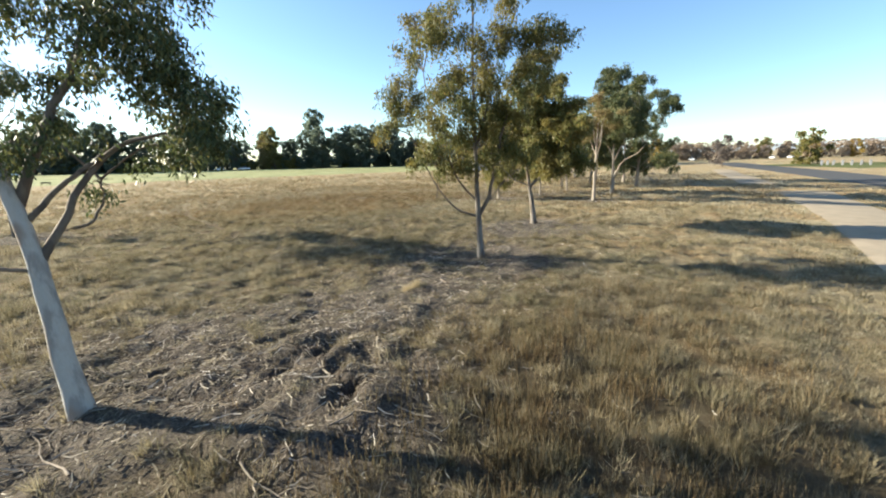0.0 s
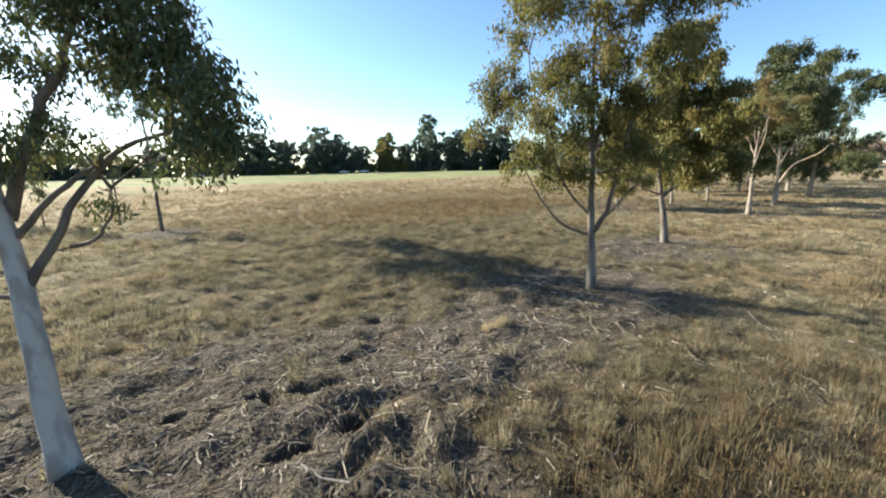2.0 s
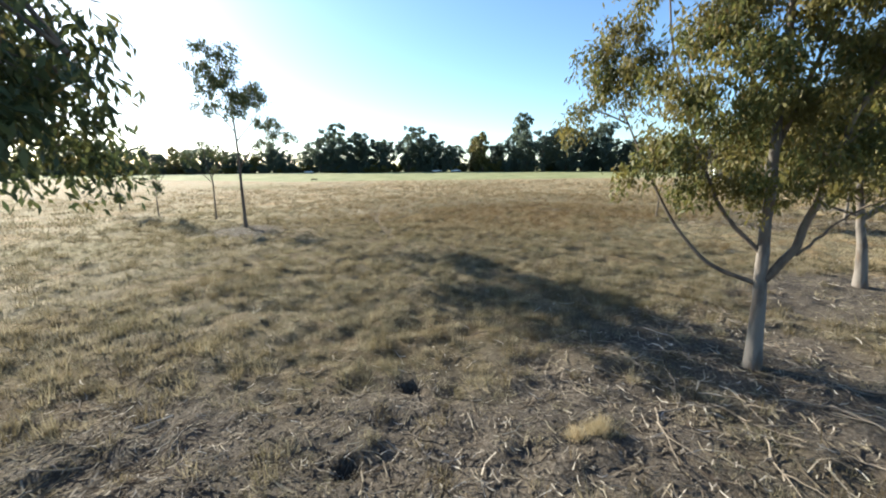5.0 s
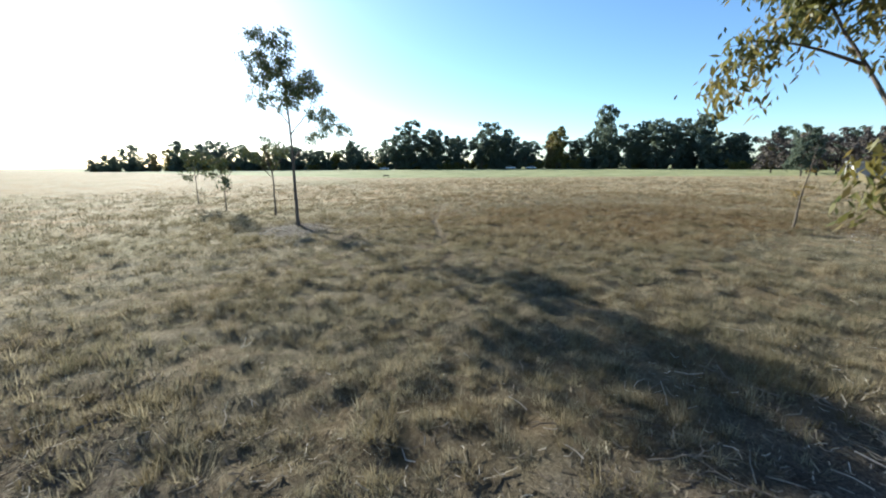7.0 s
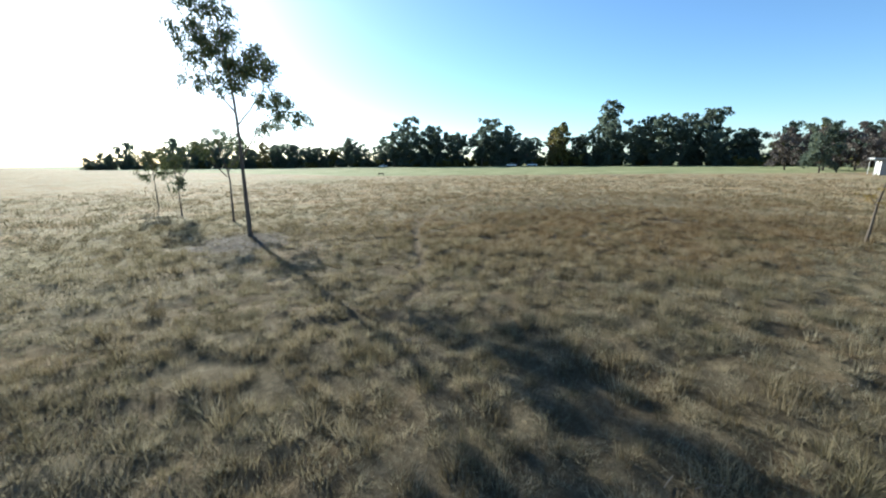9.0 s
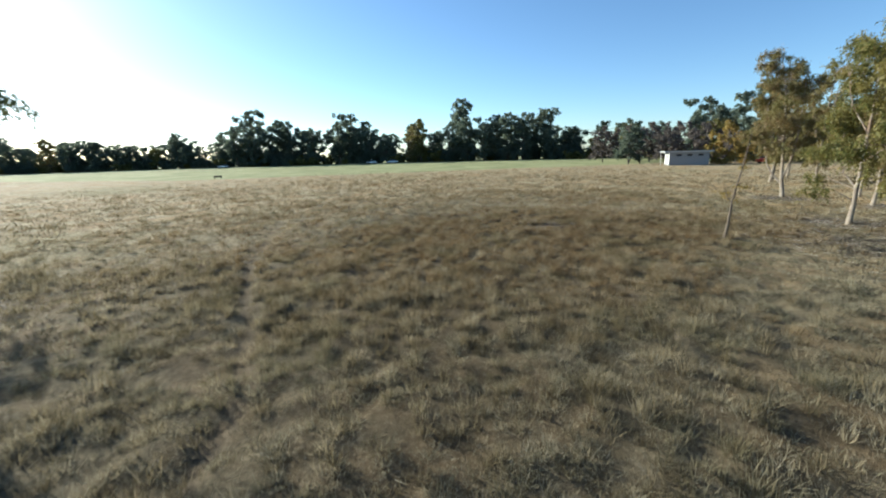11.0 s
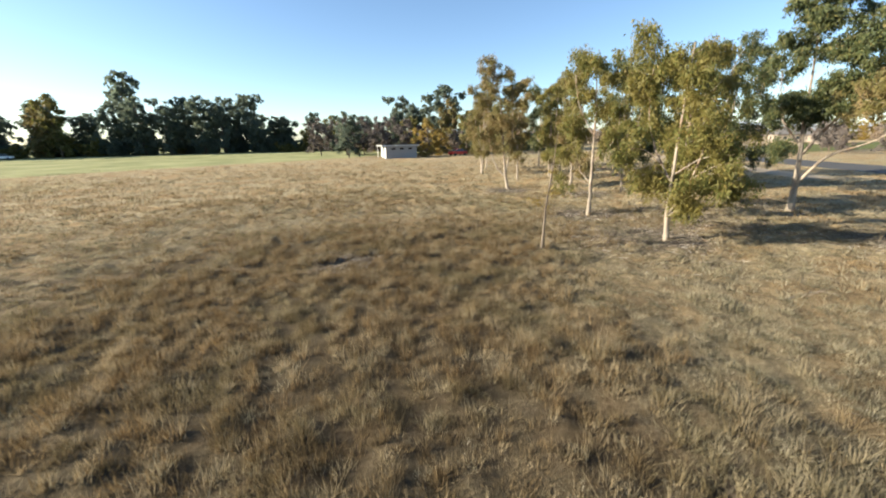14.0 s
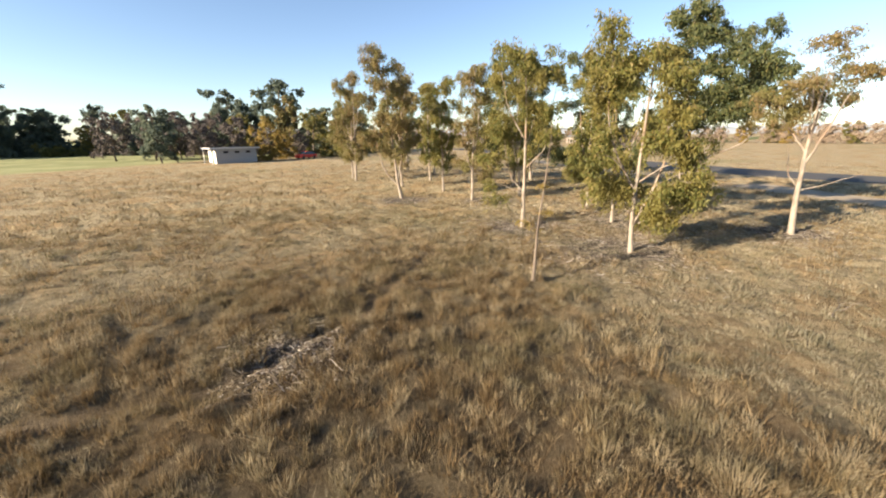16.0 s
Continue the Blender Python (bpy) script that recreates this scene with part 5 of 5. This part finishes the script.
def fallen_branch(x, y, length, turn, seed):
    rng = np.random.default_rng(seed)
    ob = new("fallen_branch")
    ob.location = (x, y, at(x, y, True) + 0.03)
    tagged(ob, "bleached crooked fallen branch on bare soil", "branch", "fallen branches")
    w = Wood()
    p = branch(rng, (0, 0, 0), radians(turn), 0.02, length, 8, 0.0, 0.16)
    p[:, 2] = np.abs(p[:, 2]) * 0.3 + land(x + p[:, 0], y + p[:, 1]) - at(x, y, True)
    w.tube(p, 0.007 + 0.007 * length, 0.004, 6)
    part("stem", w.mesh("stem"), M_STICK, ob)
    for s in (0.35, 0.6):
        t = Wood()
        q = branch(rng, along(p, s), radians(turn) + rng.choice((-0.7, 0.7)), 0.15, length * 0.35, 4, 0.1, 0.2)
        t.tube(q, 0.010, 0.004, 5)
        part("twig", t.mesh("twig"), M_STICK, ob)


STICKS = [(-1.2, 11.0, 1.0, 40), (0.4, 11.0, 1.5, -45), (1.0, 9.4, 1.3, -80), (1.7, 9.9, 1.2, -30), (2.6, 10.4, 1.4, 10), (3.3, 10.6, 1.6, -50), (-0.45, 9.6, 0.6, 80),
          (0.0, 10.2, 1.4, 5), (2.0, 14.6, 0.8, 60), (0.6, 13.6, 0.8, 150), (3.9, 11.4, 1.5, -20), (-4.9, 1.9, 1.4, 170), (-3.2, 1.6, 1.6, 150), (-5.6, 2.6, 1.4, 60),
          (-1.3, 1.7, 1.3, -40), (-0.4, 2.2, 1.1, 30), (-2.4, 2.4, 0.9, 100), (3.7, 8.2, 1.3, -55), (4.9, 7.9, 1.2, -55), (3.9, 31.4, 1.6, 10), (8.6, 32.2, 2.2, 15),
          (11.6, 32.0, 2.0, 5), (4.6, 33.2, 1.4, 60), (-7.6, 14.6, 0.9, 30), (3.6, 25.6, 1.5, -10), (7.4, 30.2, 1.4, 80), (13.6, 32.0, 2.6, 25)]
pile = np.random.default_rng(66)
STICKS += [(1.9 + pile.normal(0, 1.7), 11.2 + pile.normal(0, 1.5), pile.uniform(0.4, 1.3), pile.uniform(0, 360)) for _ in range(42)]
STICKS += [(-4.6 + pile.normal(0, 1.2), 3.6 + pile.normal(0, 1.3), pile.uniform(0.3, 0.8), pile.uniform(0, 360)) for _ in range(22)]
STICKS += [(9.0 + pile.normal(0, 2.6), 32.0 + pile.normal(0, 1.4), pile.uniform(0.5, 1.6), pile.normal(10, 40)) for _ in range(22)]
STICKS += [(-6.1 + pile.normal(0, 0.5), 33.2 + pile.normal(0, 0.3), pile.uniform(0.2, 0.5), pile.uniform(0, 360)) for _ in range(10)]
for i, (x, y, ln, a) in enumerate(STICKS):
    fallen_branch(x, y, ln, a, 600 + i)


def bark_litter():
    """Curled strips of shed bark and dead leaves on the soil."""
    rng = np.random.default_rng(61)
    n = 44000
    spots = LITTER + [(-6.0, 33.2, 0.7), (-5.0, 4.6, 2.6), (-3.2, 5.2, 2.4), (-0.6, 5.2, 2.4), (1.6, 11.8, 2.6), (-5.6, 3.0, 2.4)] + [(x, y + 0.6, 2.2) for x, y in ((6.1, 31.1), (6.9, 36.5), (10.3, 33.6), (13.7, 36.5), (16.4, 32.4))] + [(12.7, 27.4, 2.4), (9.5, 32.4, 2.6), (4.6, 32.4, 2.2)]
    pick = rng.integers(0, len(spots), n)
    c = np.array(spots)[pick]
    x, y = c[:, 0] + rng.normal(0, 0.75, n) * c[:, 2], c[:, 1] + rng.normal(0, 0.75, n) * c[:, 2]
    ln = rng.lognormal(-2.15, 0.6, n)
    wd = 0.006 + 0.03 * ln * rng.uniform(0.3, 1, n)
    a = rng.uniform(0, 2 * np.pi, n)
    bend = rng.normal(0, 0.5, n)
    rows = []
    for s in (-0.5, 0.0, 0.5):
        ang = a + bend * s
        px, py = x + np.cos(ang) * ln * s, y + np.sin(ang) * ln * s
        pz = land(px, py) + 0.012 + rng.uniform(0, 0.05, n) * (0.4 + abs(s))
        for side in (-0.5, 0.5):
            rows.append(np.stack([px - np.sin(ang) * wd * side, py + np.cos(ang) * wd * side, pz + 0.01 * side], -1))
    v = np.stack(rows, 1).reshape(-1, 3)
    k = np.arange(n)[:, None] * 6
    f = np.concatenate([k + np.array([0, 1, 3, 2]), k + np.array([2, 3, 5, 4])], 1).reshape(-1, 4)
    me = make_mesh("bark_litter", v, f)
    me.materials.append(M_STRIP)
    tagged(new("bark_litter", me), "curled strips of shed bark and dead leaves", "litter", kind="stuff")


bark_litter()


M_STRAW = grass_mat("golden_straw", [(0.0, (0.30, 0.235, 0.135)), (0.6, (0.47, 0.385, 0.24)), (1.0, (0.60, 0.51, 0.35))])


def straw_clump(x, y, radius, seed):
    rng = np.random.default_rng(seed)
    n = int(2600 * radius)
    ob = new("straw_clump")
    ob.location = (x, y, at(x, y, True))
    tagged(ob, "pale golden tussock of dry straw on bare soil", "grass clump")
    a = rng.uniform(0, 2 * np.pi, n)
    r = radius * np.sqrt(rng.random(n)) * (0.75 + 0.35 * np.sin(2 * a + 1) + 0.25 * np.sin(5 * a))
    x0, y0 = r * np.cos(a), r * np.sin(a)
    h = 0.20 * np.clip(1 - (r / radius) ** 2, 0.1, 1) * rng.uniform(0.15, 1.25, n) + 0.04
    t = rng.uniform(0, 2 * np.pi, n)
    v = np.stack([np.stack([x0 - 0.005, y0, 0 * r - 0.05], -1), np.stack([x0 + 0.005, y0 + 0.004, 0 * r - 0.05], -1),
                  np.stack([x0 * 1.2 + 0.10 * np.cos(t), y0 * 1.2 + 0.10 * np.sin(t), h], -1)], 1).reshape(-1, 3)
    part("straw", make_mesh("straw", v, np.arange(3 * n).reshape(-1, 3)), M_STRAW, ob)


straw_clump(0.35, 8.45, 0.2, 71)
straw_clump(0.08, 8.2, 0.13, 72)


# ---- distance ----
def hills():
    """A low far ridge beyond the flat land."""
    n = 90
    a = np.radians(np.linspace(-60, 70, n))
    r = 1900.0
    h = 14 + 34 * vnoise(a * 900, a * 0, 95, 7) + 12 * vnoise(a * 900, a * 0, 31, 8)
    x, y = r * np.cos(a), r * np.sin(a)
    rows = [np.stack([x * k, y * k, np.maximum(0, h * f) - (0 if f else 3)], -1) for k, f in ((1.0, 0.0), (1.04, 0.55), (1.09, 1.0), (1.2, 0.6), (1.3, 0.0))]
    me = make_mesh("hills", np.stack(rows, 0).reshape(-1, 3), grid_faces(5, n))
    me.materials.append(plain_mat("far_hills", (0.26, 0.30, 0.32), (0.33, 0.36, 0.38), 0.01, 1.0, 0.5, 0.0))
    tagged(new("backdrop_hills", me), "low blue-grey hills on the horizon", "hills", kind="structure")


hills()
